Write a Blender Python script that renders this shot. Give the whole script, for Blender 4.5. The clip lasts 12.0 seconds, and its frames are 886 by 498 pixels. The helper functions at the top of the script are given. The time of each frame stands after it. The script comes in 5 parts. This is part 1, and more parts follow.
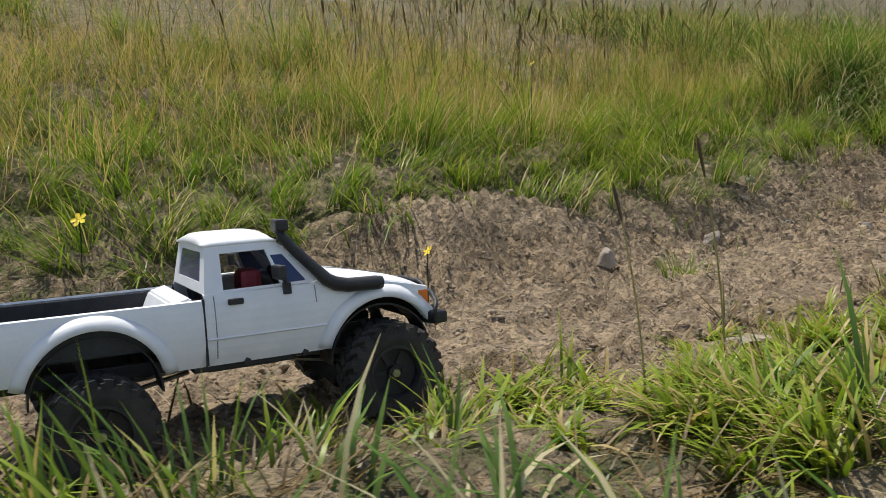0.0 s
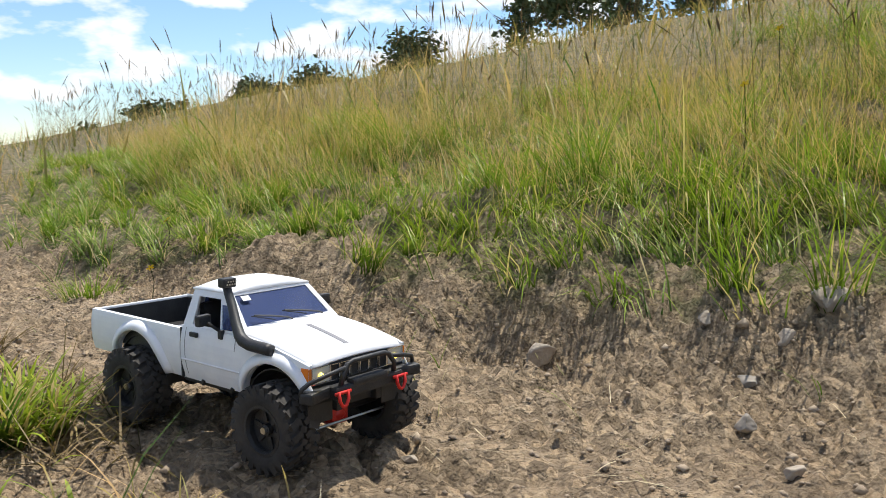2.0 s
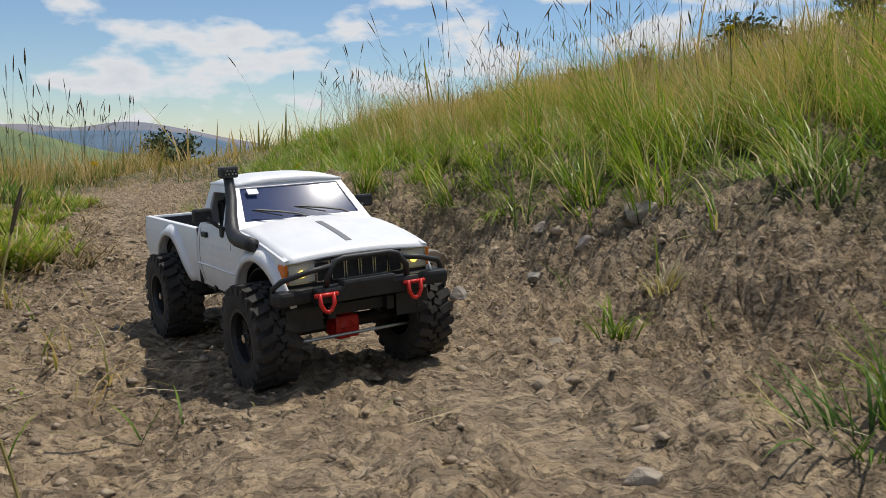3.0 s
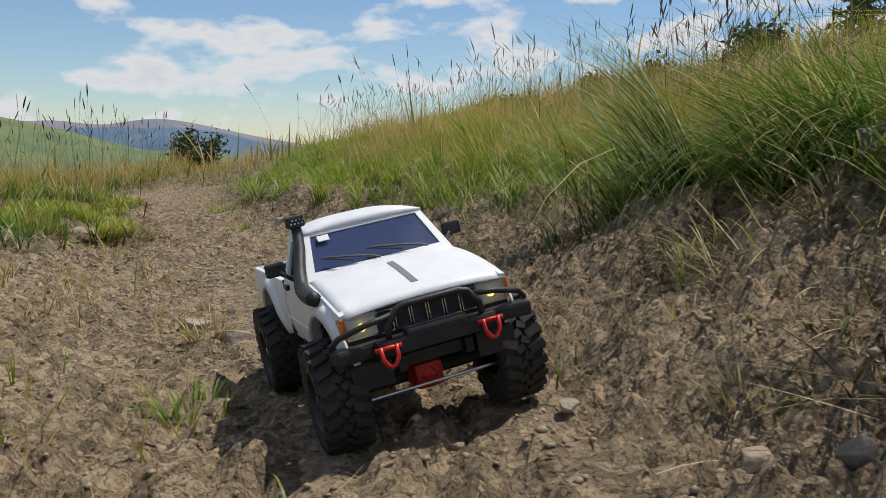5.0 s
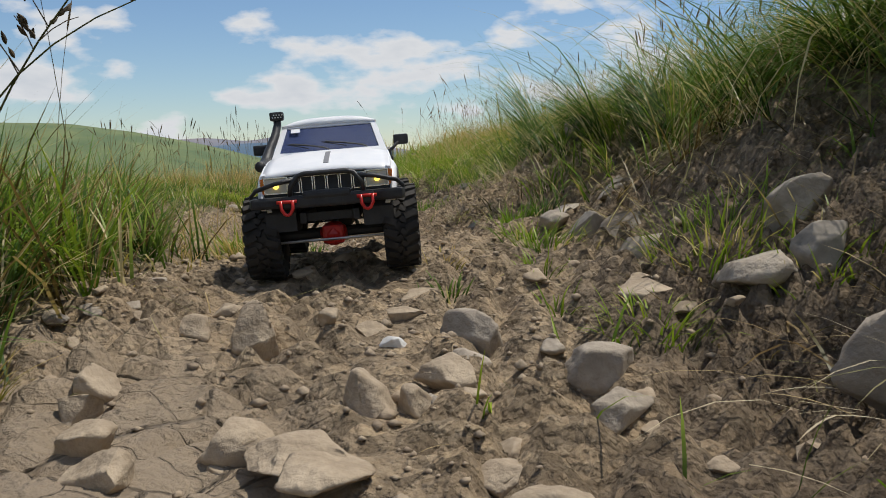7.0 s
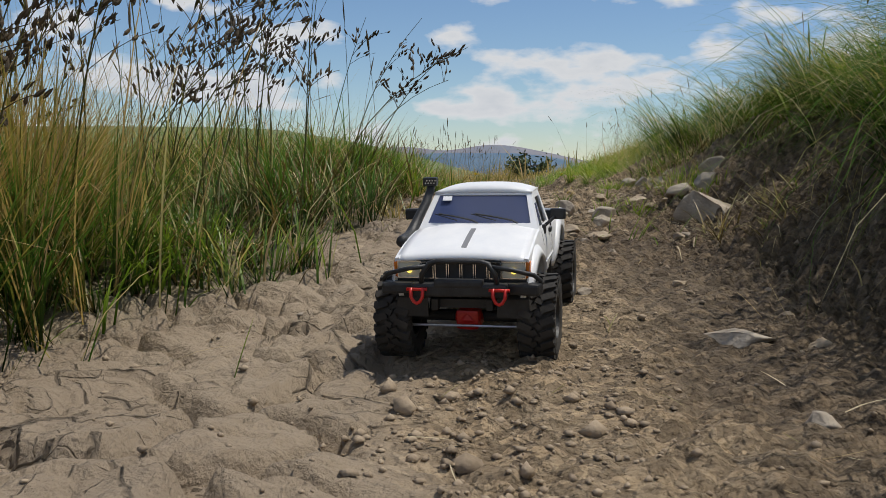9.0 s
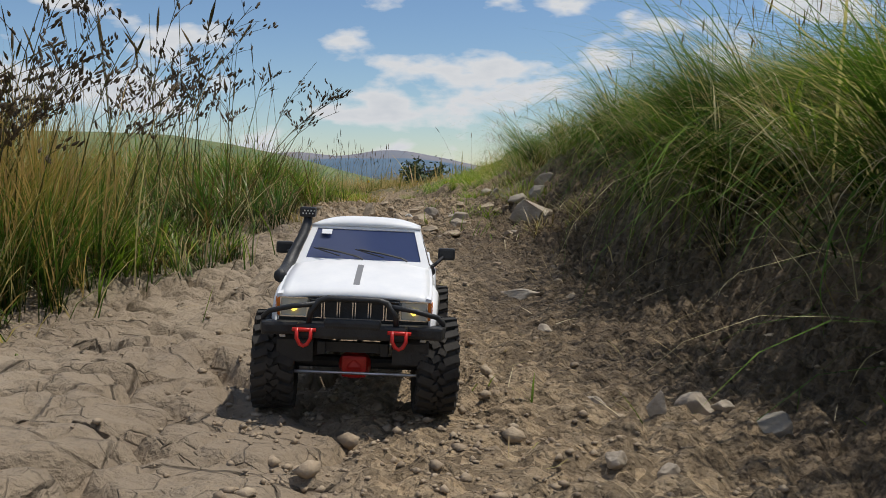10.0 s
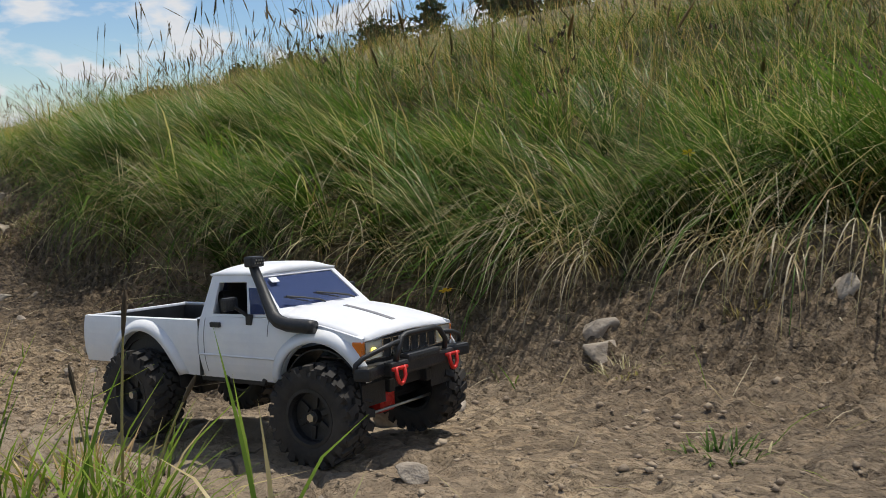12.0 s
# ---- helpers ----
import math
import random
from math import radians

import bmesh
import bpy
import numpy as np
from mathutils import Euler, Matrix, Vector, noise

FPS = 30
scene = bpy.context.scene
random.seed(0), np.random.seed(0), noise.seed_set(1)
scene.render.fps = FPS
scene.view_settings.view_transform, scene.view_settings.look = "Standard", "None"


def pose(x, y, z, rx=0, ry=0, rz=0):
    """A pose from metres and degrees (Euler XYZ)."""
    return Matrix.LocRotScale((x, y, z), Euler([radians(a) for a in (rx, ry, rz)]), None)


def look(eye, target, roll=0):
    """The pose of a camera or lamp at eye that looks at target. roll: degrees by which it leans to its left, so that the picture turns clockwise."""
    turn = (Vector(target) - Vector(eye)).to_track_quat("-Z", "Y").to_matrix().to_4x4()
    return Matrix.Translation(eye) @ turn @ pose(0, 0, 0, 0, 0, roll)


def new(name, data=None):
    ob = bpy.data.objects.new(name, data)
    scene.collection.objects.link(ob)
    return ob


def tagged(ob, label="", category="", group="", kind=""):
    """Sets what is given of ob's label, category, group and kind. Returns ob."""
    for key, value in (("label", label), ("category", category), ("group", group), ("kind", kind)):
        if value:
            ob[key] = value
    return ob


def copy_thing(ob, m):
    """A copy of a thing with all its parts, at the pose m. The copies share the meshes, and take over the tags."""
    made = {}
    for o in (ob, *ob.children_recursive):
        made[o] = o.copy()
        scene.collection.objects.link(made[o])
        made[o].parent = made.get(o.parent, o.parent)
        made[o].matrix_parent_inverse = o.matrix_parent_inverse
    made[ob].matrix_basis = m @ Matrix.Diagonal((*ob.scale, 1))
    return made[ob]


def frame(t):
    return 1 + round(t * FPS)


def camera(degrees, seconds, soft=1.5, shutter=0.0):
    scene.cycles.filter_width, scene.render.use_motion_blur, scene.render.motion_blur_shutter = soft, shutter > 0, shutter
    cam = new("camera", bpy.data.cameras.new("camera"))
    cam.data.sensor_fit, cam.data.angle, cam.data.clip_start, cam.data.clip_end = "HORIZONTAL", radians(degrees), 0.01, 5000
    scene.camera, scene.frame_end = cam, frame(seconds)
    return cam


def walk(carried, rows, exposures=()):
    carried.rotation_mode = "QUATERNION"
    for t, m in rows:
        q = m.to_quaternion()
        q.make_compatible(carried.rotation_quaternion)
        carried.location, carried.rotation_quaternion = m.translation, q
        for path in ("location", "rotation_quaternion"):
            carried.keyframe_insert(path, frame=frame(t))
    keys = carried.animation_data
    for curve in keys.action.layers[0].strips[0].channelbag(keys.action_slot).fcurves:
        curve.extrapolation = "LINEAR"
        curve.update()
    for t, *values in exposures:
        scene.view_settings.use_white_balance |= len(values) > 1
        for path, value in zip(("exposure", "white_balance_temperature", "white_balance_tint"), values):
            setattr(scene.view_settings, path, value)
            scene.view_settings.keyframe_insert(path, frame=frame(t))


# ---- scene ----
cam = camera(54.0, 12.0, soft=0.8, shutter=0.05)
PATH = [
    (0.0, (-1.579, 3.115, 0.184), (-0.6091, 2.9152, 0.0464), -0.78),
    (0.5, (-1.566, 2.708, 0.184), (-0.5843, 2.8455, 0.0523), -1.10),
    (1.0, (-1.406, 2.324, 0.197), (-0.5126, 2.7557, 0.0742), -1.39),
    (1.5, (-1.154, 1.946, 0.209), (-0.4035, 2.5962, 0.0911), -1.49),
    (2.0, (-0.803, 1.663, 0.227), (-0.4096, 2.5748, 0.1080), -0.59),
    (2.5, (-0.500, 1.532, 0.187), (-0.4283, 2.5223, 0.0691), 0.27),
    (3.0, (-0.376, 1.393, 0.152), (-0.3492, 2.3850, 0.0280), 0.00),
    (5.0, (-0.160, 0.640, 0.215), (-0.1607, 1.6326, 0.0901), 0.41),
    (5.5, (-0.087, 0.425, 0.235), (-0.1002, 1.4169, 0.1105), 0.13),
    (6.0, (0.015, 0.270, 0.212), (-0.0143, 1.2625, 0.0914), 0.56),
    (6.5, (0.070, 0.044, 0.197), (0.0240, 1.0352, 0.0766), 0.26),
    (7.0, (0.155, -0.145, 0.188), (-0.0001, 0.8361, 0.0730), -1.27),
    (7.5, (0.192, -0.340, 0.160), (-0.0826, 0.6148, 0.0510), -1.94),
    (9.5, (0.483, -1.142, 0.154), (0.1172, -0.2168, 0.0563), 0.54),
    (10.0, (0.543, -1.300, 0.174), (0.2920, -0.3365, 0.0813), 0.35),
    (10.5, (0.597, -1.465, 0.232), (0.4220, -0.4852, 0.1384), 0.25),
    (11.0, (0.641, -1.662, 0.258), (0.6559, -0.6680, 0.1508), -0.02),
    (11.5, (0.627, -1.852, 0.280), (0.7945, -0.8724, 0.1699), -0.06),
    (12.0, (0.605, -1.996, 0.318), (0.9413, -1.0658, 0.1698), -1.73),
]
walk(cam, [(t, look(e, a, r)) for t, e, a, r in PATH], exposures=[(0.0, 0.05), (0.5, 0.38), (1.9, 0.42), (2.5, 0.0), (3.2, -0.27), (6.0, -0.27), (8.0, -0.32), (9.5, -0.36), (10.4, -0.34), (12.0, -0.22)])

# the truck: seconds, place between the axles on the ground, roll, -pitch, heading
DRIVE = [
    (0.0, -1.032, 3.134, 0.003, -3.5, -0.8, -74.3),
    (0.5, -0.969, 2.930, 0.006, 0.9, -0.7, -75.2),
    (1.0, -0.877, 2.728, 0.006, -1.0, 0.6, -73.0),
    (1.5, -0.796, 2.517, 0.007, -1.5, -0.8, -66.5),
    (2.0, -0.675, 2.330, 0.007, -0.4, 0.3, -63.0),
    (2.5, -0.558, 2.164, 0.006, 1.7, -0.8, -59.1),
    (3.0, -0.467, 1.985, 0.011, 2.7, -0.3, -58.2),
    (5.0, -0.193, 1.188, 0.052, 11.2, -4.2, -69.6),
    (5.5, -0.154, 1.018, 0.063, 9.2, -2.3, -72.0),
    (6.0, -0.124, 0.934, 0.067, 8.2, -3.2, -73.2),
    (6.5, -0.085, 0.770, 0.080, 5.8, -6.7, -76.9),
    (7.0, -0.044, 0.568, 0.096, 3.5, -0.4, -77.3),
    (7.5, -0.005, 0.320, 0.082, -1.3, 4.8, -81.6),
    (9.5, 0.256, -0.494, 0.011, 1.8, 2.5, -79.4),
    (10.0, 0.327, -0.706, 0.018, -2.4, -0.9, -73.8),
    (10.5, 0.412, -0.904, 0.023, -6.6, -2.5, -68.0),
    (11.0, 0.506, -1.097, 0.040, -5.2, -5.5, -63.4),
    (11.5, 0.602, -1.277, 0.072, -0.1, -12.3, -58.0),
    (12.0, 0.697, -1.404, 0.103, -4.7, -4.3, -54.2),
]

# ---- world and sun ----
SUN_WAY = Vector((0.33, 0.22, 0.92)).normalized()
world = bpy.data.worlds.new("world")
scene.world = world
world.use_nodes = True
wn, wl = world.node_tree.nodes, world.node_tree.links
wn.clear()


def wnode(kind, **values):
    n = wn.new(kind)
    for k, v in values.items():
        n.inputs[k].default_value = v
    return n


sky = wn.new("ShaderNodeTexSky")
sky.sky_type, sky.sun_disc = "NISHITA", False
sky.sun_elevation = math.asin(SUN_WAY.z)
sky.sun_rotation = math.atan2(SUN_WAY.x, SUN_WAY.y)
sky.air_density, sky.dust_density, sky.ozone_density = 1.0, 0.0, 1.6
coord = wn.new("ShaderNodeTexCoord")
shift = wn.new("ShaderNodeVectorMath")
shift.operation = "MULTIPLY_ADD"
wl.new(coord.outputs["Generated"], shift.inputs[0])
shift.inputs[1].default_value = (1.0, 1.0, 2.3)
shift.inputs[2].default_value = (0.62, 0.2, 0.31)
puffs = wnode("ShaderNodeTexNoise", Scale=8.5, Detail=9.0, Roughness=0.5)
wl.new(shift.outputs[0], puffs.inputs["Vector"])
cover = wn.new("ShaderNodeValToRGB")
cover.color_ramp.elements[0].position, cover.color_ramp.elements[0].color = 0.50, (0, 0, 0, 1)
cover.color_ramp.elements[1].position, cover.color_ramp.elements[1].color = 0.585, (1, 1, 1, 1)
wl.new(puffs.outputs["Fac"], cover.inputs[0])
shade = wn.new("ShaderNodeValToRGB")
shade.color_ramp.elements[0].position, shade.color_ramp.elements[0].color = 0.54, (9.4, 9.5, 9.7, 1)
shade.color_ramp.elements[1].position, shade.color_ramp.elements[1].color = 0.72, (7.0, 7.5, 8.2, 1)
wl.new(puffs.outputs["Fac"], shade.inputs[0])
mixc = wn.new("ShaderNodeMix")
mixc.data_type = "RGBA"
wl.new(cover.outputs[0], mixc.inputs[0])
tint = wn.new("ShaderNodeMix")
tint.data_type, tint.blend_type = "RGBA", "MULTIPLY"
tint.inputs[0].default_value, tint.inputs[7].default_value = 1.0, (0.96, 1.09, 1.25, 1)
wl.new(sky.outputs[0], tint.inputs[6])
wl.new(tint.outputs[2], mixc.inputs[6])
wl.new(shade.outputs[0], mixc.inputs[7])
back = wnode("ShaderNodeBackground", Strength=0.096)
wl.new(mixc.outputs[2], back.inputs[0])
wl.new(back.outputs[0], wn.new("ShaderNodeOutputWorld").inputs[0])

sun = new("sun", bpy.data.lights.new("sun", "SUN"))
sun.data.energy, sun.data.angle, sun.data.color = 4.4, radians(0.6), (1.0, 0.95, 0.86)
sun.matrix_world = look(SUN_WAY * 50, (0, 0, 0))

# ---- materials ----


def material(name, rough=0.6, metal=0.0, base=(0.5, 0.5, 0.5), **extra):
    m = bpy.data.materials.new(name)
    m.use_nodes = True
    b = m.node_tree.nodes["Principled BSDF"]
    b.inputs["Base Color"].default_value = (*base, 1)
    b.inputs["Roughness"].default_value, b.inputs["Metallic"].default_value = rough, metal
    for k, v in extra.items():
        b.inputs[k.replace("_", " ")].default_value = v
    return m


def noise_node(m, scale, detail=5.0, rough=0.55, coords="Object", kind="ShaderNodeTexNoise"):
    nt = m.node_tree
    tc = nt.nodes.new("ShaderNodeTexCoord")
    n = nt.nodes.new(kind)
    n.inputs["Scale"].default_value = scale
    if kind == "ShaderNodeTexNoise":
        n.inputs["Detail"].default_value, n.inputs["Roughness"].default_value = detail, rough
    nt.links.new(tc.outputs[coords], n.inputs["Vector"])
    return n


def ramp(m, source, stops):
    r = m.node_tree.nodes.new("ShaderNodeValToRGB")
    els = r.color_ramp.elements
    while len(els) < len(stops):
        els.new(0.5)
    for e, (p, c) in zip(els, stops):
        e.position, e.color = p, (*c, 1)
    m.node_tree.links.new(source, r.inputs[0])
    return r.outputs[0]


def mixed(m, fac, a, b, how="MIX"):
    n = m.node_tree.nodes.new("ShaderNodeMix")
    n.data_type, n.blend_type = "RGBA", how
    for s, v in ((0, fac), (6, a), (7, b)):
        if isinstance(v, (int, float)):
            n.inputs[s].default_value = v
        elif isinstance(v, tuple):
            n.inputs[s].default_value = (*v, 1)
        else:
            m.node_tree.links.new(v, n.inputs[s])
    return n.outputs[2]


def bump(m, source, strength, distance, under=None):
    n = m.node_tree.nodes.new("ShaderNodeBump")
    n.inputs["Strength"].default_value, n.inputs["Distance"].default_value = strength, distance
    m.node_tree.links.new(source, n.inputs["Height"])
    if under:
        m.node_tree.links.new(under, n.inputs["Normal"])
    m.node_tree.links.new(n.outputs[0], m.node_tree.nodes["Principled BSDF"].inputs["Normal"])
    return n.outputs[0]


def paint(m, colour):
    m.node_tree.links.new(colour, m.node_tree.nodes["Principled BSDF"].inputs["Base Color"])


def worn(name, dark, light, scale, rough, metal=0.0, relief=0.0, **extra):
    """A plain surface with blotches of two tones, fine grain and a little relief."""
    m = material(name, rough, metal, light, **extra)
    a, b = noise_node(m, scale), noise_node(m, scale * 9)
    c = ramp(m, a.outputs["Fac"], [(0.35, dark), (0.65, light)])
    paint(m, mixed(m, 0.25, c, ramp(m, b.outputs["Fac"], [(0.3, dark), (0.7, light)])))
    if relief:
        bump(m, b.outputs["Fac"], 0.5, relief)
    return m


def soil_material():
    m = material("soil", 0.95)
    nt = m.node_tree
    big, mid, fine = noise_node(m, 2.2), noise_node(m, 17), noise_node(m, 130, 6, 0.65)
    tone = ramp(m, mid.outputs["Fac"], [(0.25, (0.26, 0.19, 0.12)), (0.5, (0.44, 0.345, 0.23)), (0.75, (0.60, 0.495, 0.36))])
    wide = ramp(m, big.outputs["Fac"], [(0.35, (0.27, 0.19, 0.12)), (0.5, (0.45, 0.35, 0.235)), (0.62, (0.58, 0.475, 0.345))])
    c = mixed(m, 0.5, tone, wide)
    c = mixed(m, 0.45, c, ramp(m, fine.outputs["Fac"], [(0.33, (0.16, 0.115, 0.075)), (0.5, (0.43, 0.335, 0.225)), (0.7, (0.60, 0.51, 0.385))]))
    bits = noise_node(m, 120, kind="ShaderNodeTexVoronoi")
    bit_tone = nt.nodes.new("ShaderNodeSeparateColor")
    nt.links.new(bits.outputs["Color"], bit_tone.inputs[0])
    c = mixed(m, 1.0, c, ramp(m, bit_tone.outputs[0], [(0.0, (0.55, 0.53, 0.5)), (0.6, (1.0, 1.0, 1.0)), (1.0, (1.4, 1.38, 1.34))]), "MULTIPLY")
    # Soil under the bank coloured darker: moisture, plus shade of the bank painted in.
    damp_shade = nt.nodes.new("ShaderNodeAttribute")
    damp_shade.attribute_name = "damp_shade"
    c = mixed(m, damp_shade.outputs["Fac"], c, mixed(m, 1.0, c, (0.54, 0.53, 0.54), "MULTIPLY"))
    clay = nt.nodes.new("ShaderNodeAttribute")
    clay.attribute_name = "clay"
    c = mixed(m, clay.outputs["Fac"], c, mixed(m, 0.3, (0.43, 0.365, 0.29), wide))
    turf = nt.nodes.new("ShaderNodeAttribute")
    turf.attribute_name = "turf"
    green = ramp(m, mid.outputs["Fac"], [(0.3, (0.045, 0.05, 0.016)), (0.6, (0.10, 0.105, 0.03)), (0.8, (0.17, 0.14, 0.06))])
    patchy = nt.nodes.new("ShaderNodeMath")
    patchy.operation = "MULTIPLY"
    nt.links.new(turf.outputs["Fac"], patchy.inputs[0])
    nt.links.new(ramp(m, noise_node(m, 30, 4).outputs["Fac"], [(0.42, (0.15, 0.15, 0.15)), (0.58, (0.9, 0.9, 0.9))]), patchy.inputs[1])
    dull = mixed(m, 1.0, c, (0.72, 0.68, 0.62), "MULTIPLY")
    c = mixed(m, patchy.outputs[0], dull, green)
    # drying cracks in the clay, in relief and as painted shade
    warp = nt.nodes.new("ShaderNodeVectorMath")
    warp.operation = "MULTIPLY_ADD"
    nt.links.new(noise_node(m, 10, 4, 0.6).outputs["Color"], warp.inputs[0])
    warp.inputs[1].default_value = (0.035, 0.03, 0.0)
    tc = nt.nodes.new("ShaderNodeTexCoord")
    nt.links.new(tc.outputs["Object"], warp.inputs[2])
    heights = []
    for scale, wide_crack in ((12.0, 0.02), (27.0, 0.016)):
        v = nt.nodes.new("ShaderNodeTexVoronoi")
        v.feature = "DISTANCE_TO_EDGE"
        v.inputs["Scale"].default_value = scale
        nt.links.new(warp.outputs[0], v.inputs["Vector"])
        heights.append(ramp(m, v.outputs["Distance"], [(0.0, (0, 0, 0)), (wide_crack, (1, 1, 1))]))
    crack = mixed(m, 1.0, heights[0], mixed(m, 0.3, (1.0, 1.0, 1.0), heights[1]), "MULTIPLY")
    broken = ramp(m, noise_node(m, 6, 2).outputs["Fac"], [(0.42, (1, 1, 1)), (0.58, (0.1, 0.1, 0.1))])
    crack = mixed(m, broken, crack, (1.0, 1.0, 1.0))
    crack = mixed(m, clay.outputs["Fac"], (1.0, 1.0, 1.0), crack)
    # The shade down in the cracks is multiplied into the base colour.
    paint(m, mixed(m, 1.0, c, mixed(m, 0.45, (1.0, 1.0, 1.0), crack), "MULTIPLY"))
    grit = noise_node(m, 95, kind="ShaderNodeTexVoronoi")
    grit2 = noise_node(m, 240, kind="ShaderNodeTexVoronoi")
    rough_ground = mixed(m, clay.outputs["Fac"], mixed(m, 0.4, ramp(m, grit.outputs["Distance"], [(0.0, (1, 1, 1)), (0.7, (0, 0, 0))]), ramp(m, grit2.outputs["Distance"], [(0.0, (1, 1, 1)), (0.7, (0, 0, 0))])), (0.5, 0.5, 0.5))
    zero = bump(m, rough_ground, 0.8, 0.010)
    first = bump(m, fine.outputs["Fac"], 0.9, 0.008, zero)
    second = bump(m, mid.outputs["Fac"], 0.5, 0.02, first)
    bump(m, crack, 0.9, 0.006, second)
    return m


def blade_material(name, roots, tips, dry, share):
    """Leaf blades, some of them dry, roots coloured dark as shade deep in the tuft; light shines through them."""
    m = bpy.data.materials.new(name)
    m.use_nodes = True
    nt = m.node_tree
    nt.nodes.clear()
    out = nt.nodes.new("ShaderNodeOutputMaterial")
    geo = nt.nodes.new("ShaderNodeNewGeometry")
    uv = nt.nodes.new("ShaderNodeUVMap")
    sep = nt.nodes.new("ShaderNodeSeparateXYZ")
    nt.links.new(uv.outputs[0], sep.inputs[0])
    rnd = geo.outputs["Random Per Island"]
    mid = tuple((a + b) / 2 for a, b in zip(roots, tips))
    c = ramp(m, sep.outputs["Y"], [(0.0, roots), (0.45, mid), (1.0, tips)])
    hue = ramp(m, rnd, [(0.0, (0.62, 0.75, 0.55)), (0.5, (1.0, 1.0, 1.0)), (1.0, (1.28, 1.16, 0.95))])
    c = mixed(m, 1.0, c, hue, "MULTIPLY")
    patch = noise_node(m, 2.5, 3)
    c = mixed(m, 1.0, c, ramp(m, patch.outputs["Fac"], [(0.3, (0.72, 0.85, 0.7)), (0.5, (1.0, 1.0, 1.0)), (0.7, (1.18, 1.08, 0.92))]), "MULTIPLY")
    is_dry = ramp(m, rnd, [(1 - share - 0.01, (0, 0, 0)), (1 - share, (1, 1, 1))])
    c = mixed(m, is_dry, c, dry)
    d = nt.nodes.new("ShaderNodeBsdfDiffuse")
    t = nt.nodes.new("ShaderNodeBsdfTranslucent")
    g = nt.nodes.new("ShaderNodeBsdfGlossy")
    g.inputs["Roughness"].default_value = 0.36
    g.inputs["Color"].default_value = (0.5, 0.5, 0.45, 1)
    nt.links.new(c, d.inputs[0])
    nt.links.new(mixed(m, 1.0, c, (1.25, 1.3, 0.7), "MULTIPLY"), t.inputs[0])
    a = nt.nodes.new("ShaderNodeMixShader")
    a.inputs[0].default_value = 0.34
    nt.links.new(d.outputs[0], a.inputs[1])
    nt.links.new(t.outputs[0], a.inputs[2])
    b = nt.nodes.new("ShaderNodeMixShader")
    b.inputs[0].default_value = 0.03
    nt.links.new(a.outputs[0], b.inputs[1])
    nt.links.new(g.outputs[0], b.inputs[2])
    nt.links.new(b.outputs[0], out.inputs[0])
    return m


SOIL = soil_material()
STONE = worn("grey_stone", (0.25, 0.205, 0.155), (0.47, 0.40, 0.315), 25, 0.9, relief=0.004)
STONE_TAN = worn("tan_stone", (0.27, 0.205, 0.135), (0.50, 0.40, 0.285), 25, 0.9, relief=0.004)
STONE_DARK = worn("dark_stone", (0.17, 0.15, 0.125), (0.38, 0.335, 0.275), 18, 0.9, relief=0.002)
STONE_WHITE = worn("white_stone", (0.55, 0.53, 0.5), (0.8, 0.79, 0.76), 60, 0.8, relief=0.001)
CLOD = worn("dry_clod", (0.22, 0.165, 0.11), (0.44, 0.345, 0.24), 40, 0.95, relief=0.002)
# Dark roots of the green and dead blades put tuft shade into the colour.
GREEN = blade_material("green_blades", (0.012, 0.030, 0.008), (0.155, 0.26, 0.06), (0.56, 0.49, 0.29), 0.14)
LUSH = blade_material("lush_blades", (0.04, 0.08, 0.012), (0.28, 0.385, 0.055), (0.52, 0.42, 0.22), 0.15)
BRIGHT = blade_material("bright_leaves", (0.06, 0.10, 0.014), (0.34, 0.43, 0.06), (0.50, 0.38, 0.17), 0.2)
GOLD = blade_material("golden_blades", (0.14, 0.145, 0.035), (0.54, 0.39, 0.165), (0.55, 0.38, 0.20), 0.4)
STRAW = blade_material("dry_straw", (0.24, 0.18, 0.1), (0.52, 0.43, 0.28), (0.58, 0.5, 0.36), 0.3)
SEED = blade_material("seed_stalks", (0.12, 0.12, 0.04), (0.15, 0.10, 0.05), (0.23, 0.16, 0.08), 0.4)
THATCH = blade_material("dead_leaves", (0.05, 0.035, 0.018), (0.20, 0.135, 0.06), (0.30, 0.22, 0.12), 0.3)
PETAL = material("yellow_petal", 0.6, 0, (0.85, 0.62, 0.02))
WHITE = worn("white_plastic", (0.74, 0.75, 0.77), (0.83, 0.83, 0.83), 60, 0.42)
BLACK = worn("black_plastic", (0.012, 0.012, 0.013), (0.03, 0.03, 0.03), 90, 0.5, relief=0.0006)
RUBBER = worn("dusty_rubber", (0.018, 0.017, 0.016), (0.06, 0.052, 0.043), 45, 0.85, relief=0.0006)
CHROME = material("chrome", 0.2, 1.0, (0.75, 0.75, 0.75))
STEEL = worn("bright_steel", (0.45, 0.43, 0.4), (0.7, 0.69, 0.67), 80, 0.3, 1.0)
RED = worn("red_metal", (0.5, 0.015, 0.012), (0.68, 0.03, 0.02), 80, 0.35)
DARK_RED = material("dark_red_plastic", 0.6, 0, (0.28, 0.03, 0.04))
AMBER = material("amber_lens", 0.25, 0, (0.75, 0.19, 0.02))
LENS = material("lamp_lens", 0.12, 0.0, (0.55, 0.55, 0.5), Coat_Weight=0.6)
GLOW = material("lit_lamp", 0.3, 0, (0.9, 0.7, 0.2), Emission_Color=(1.0, 0.72, 0.12, 1), Emission_Strength=2.2)
GLASS = material("tinted_glass", 0.05, 0, (0.10, 0.13, 0.27), Transmission_Weight=0.5, IOR=1.45, Specular_IOR_Level=0.6)
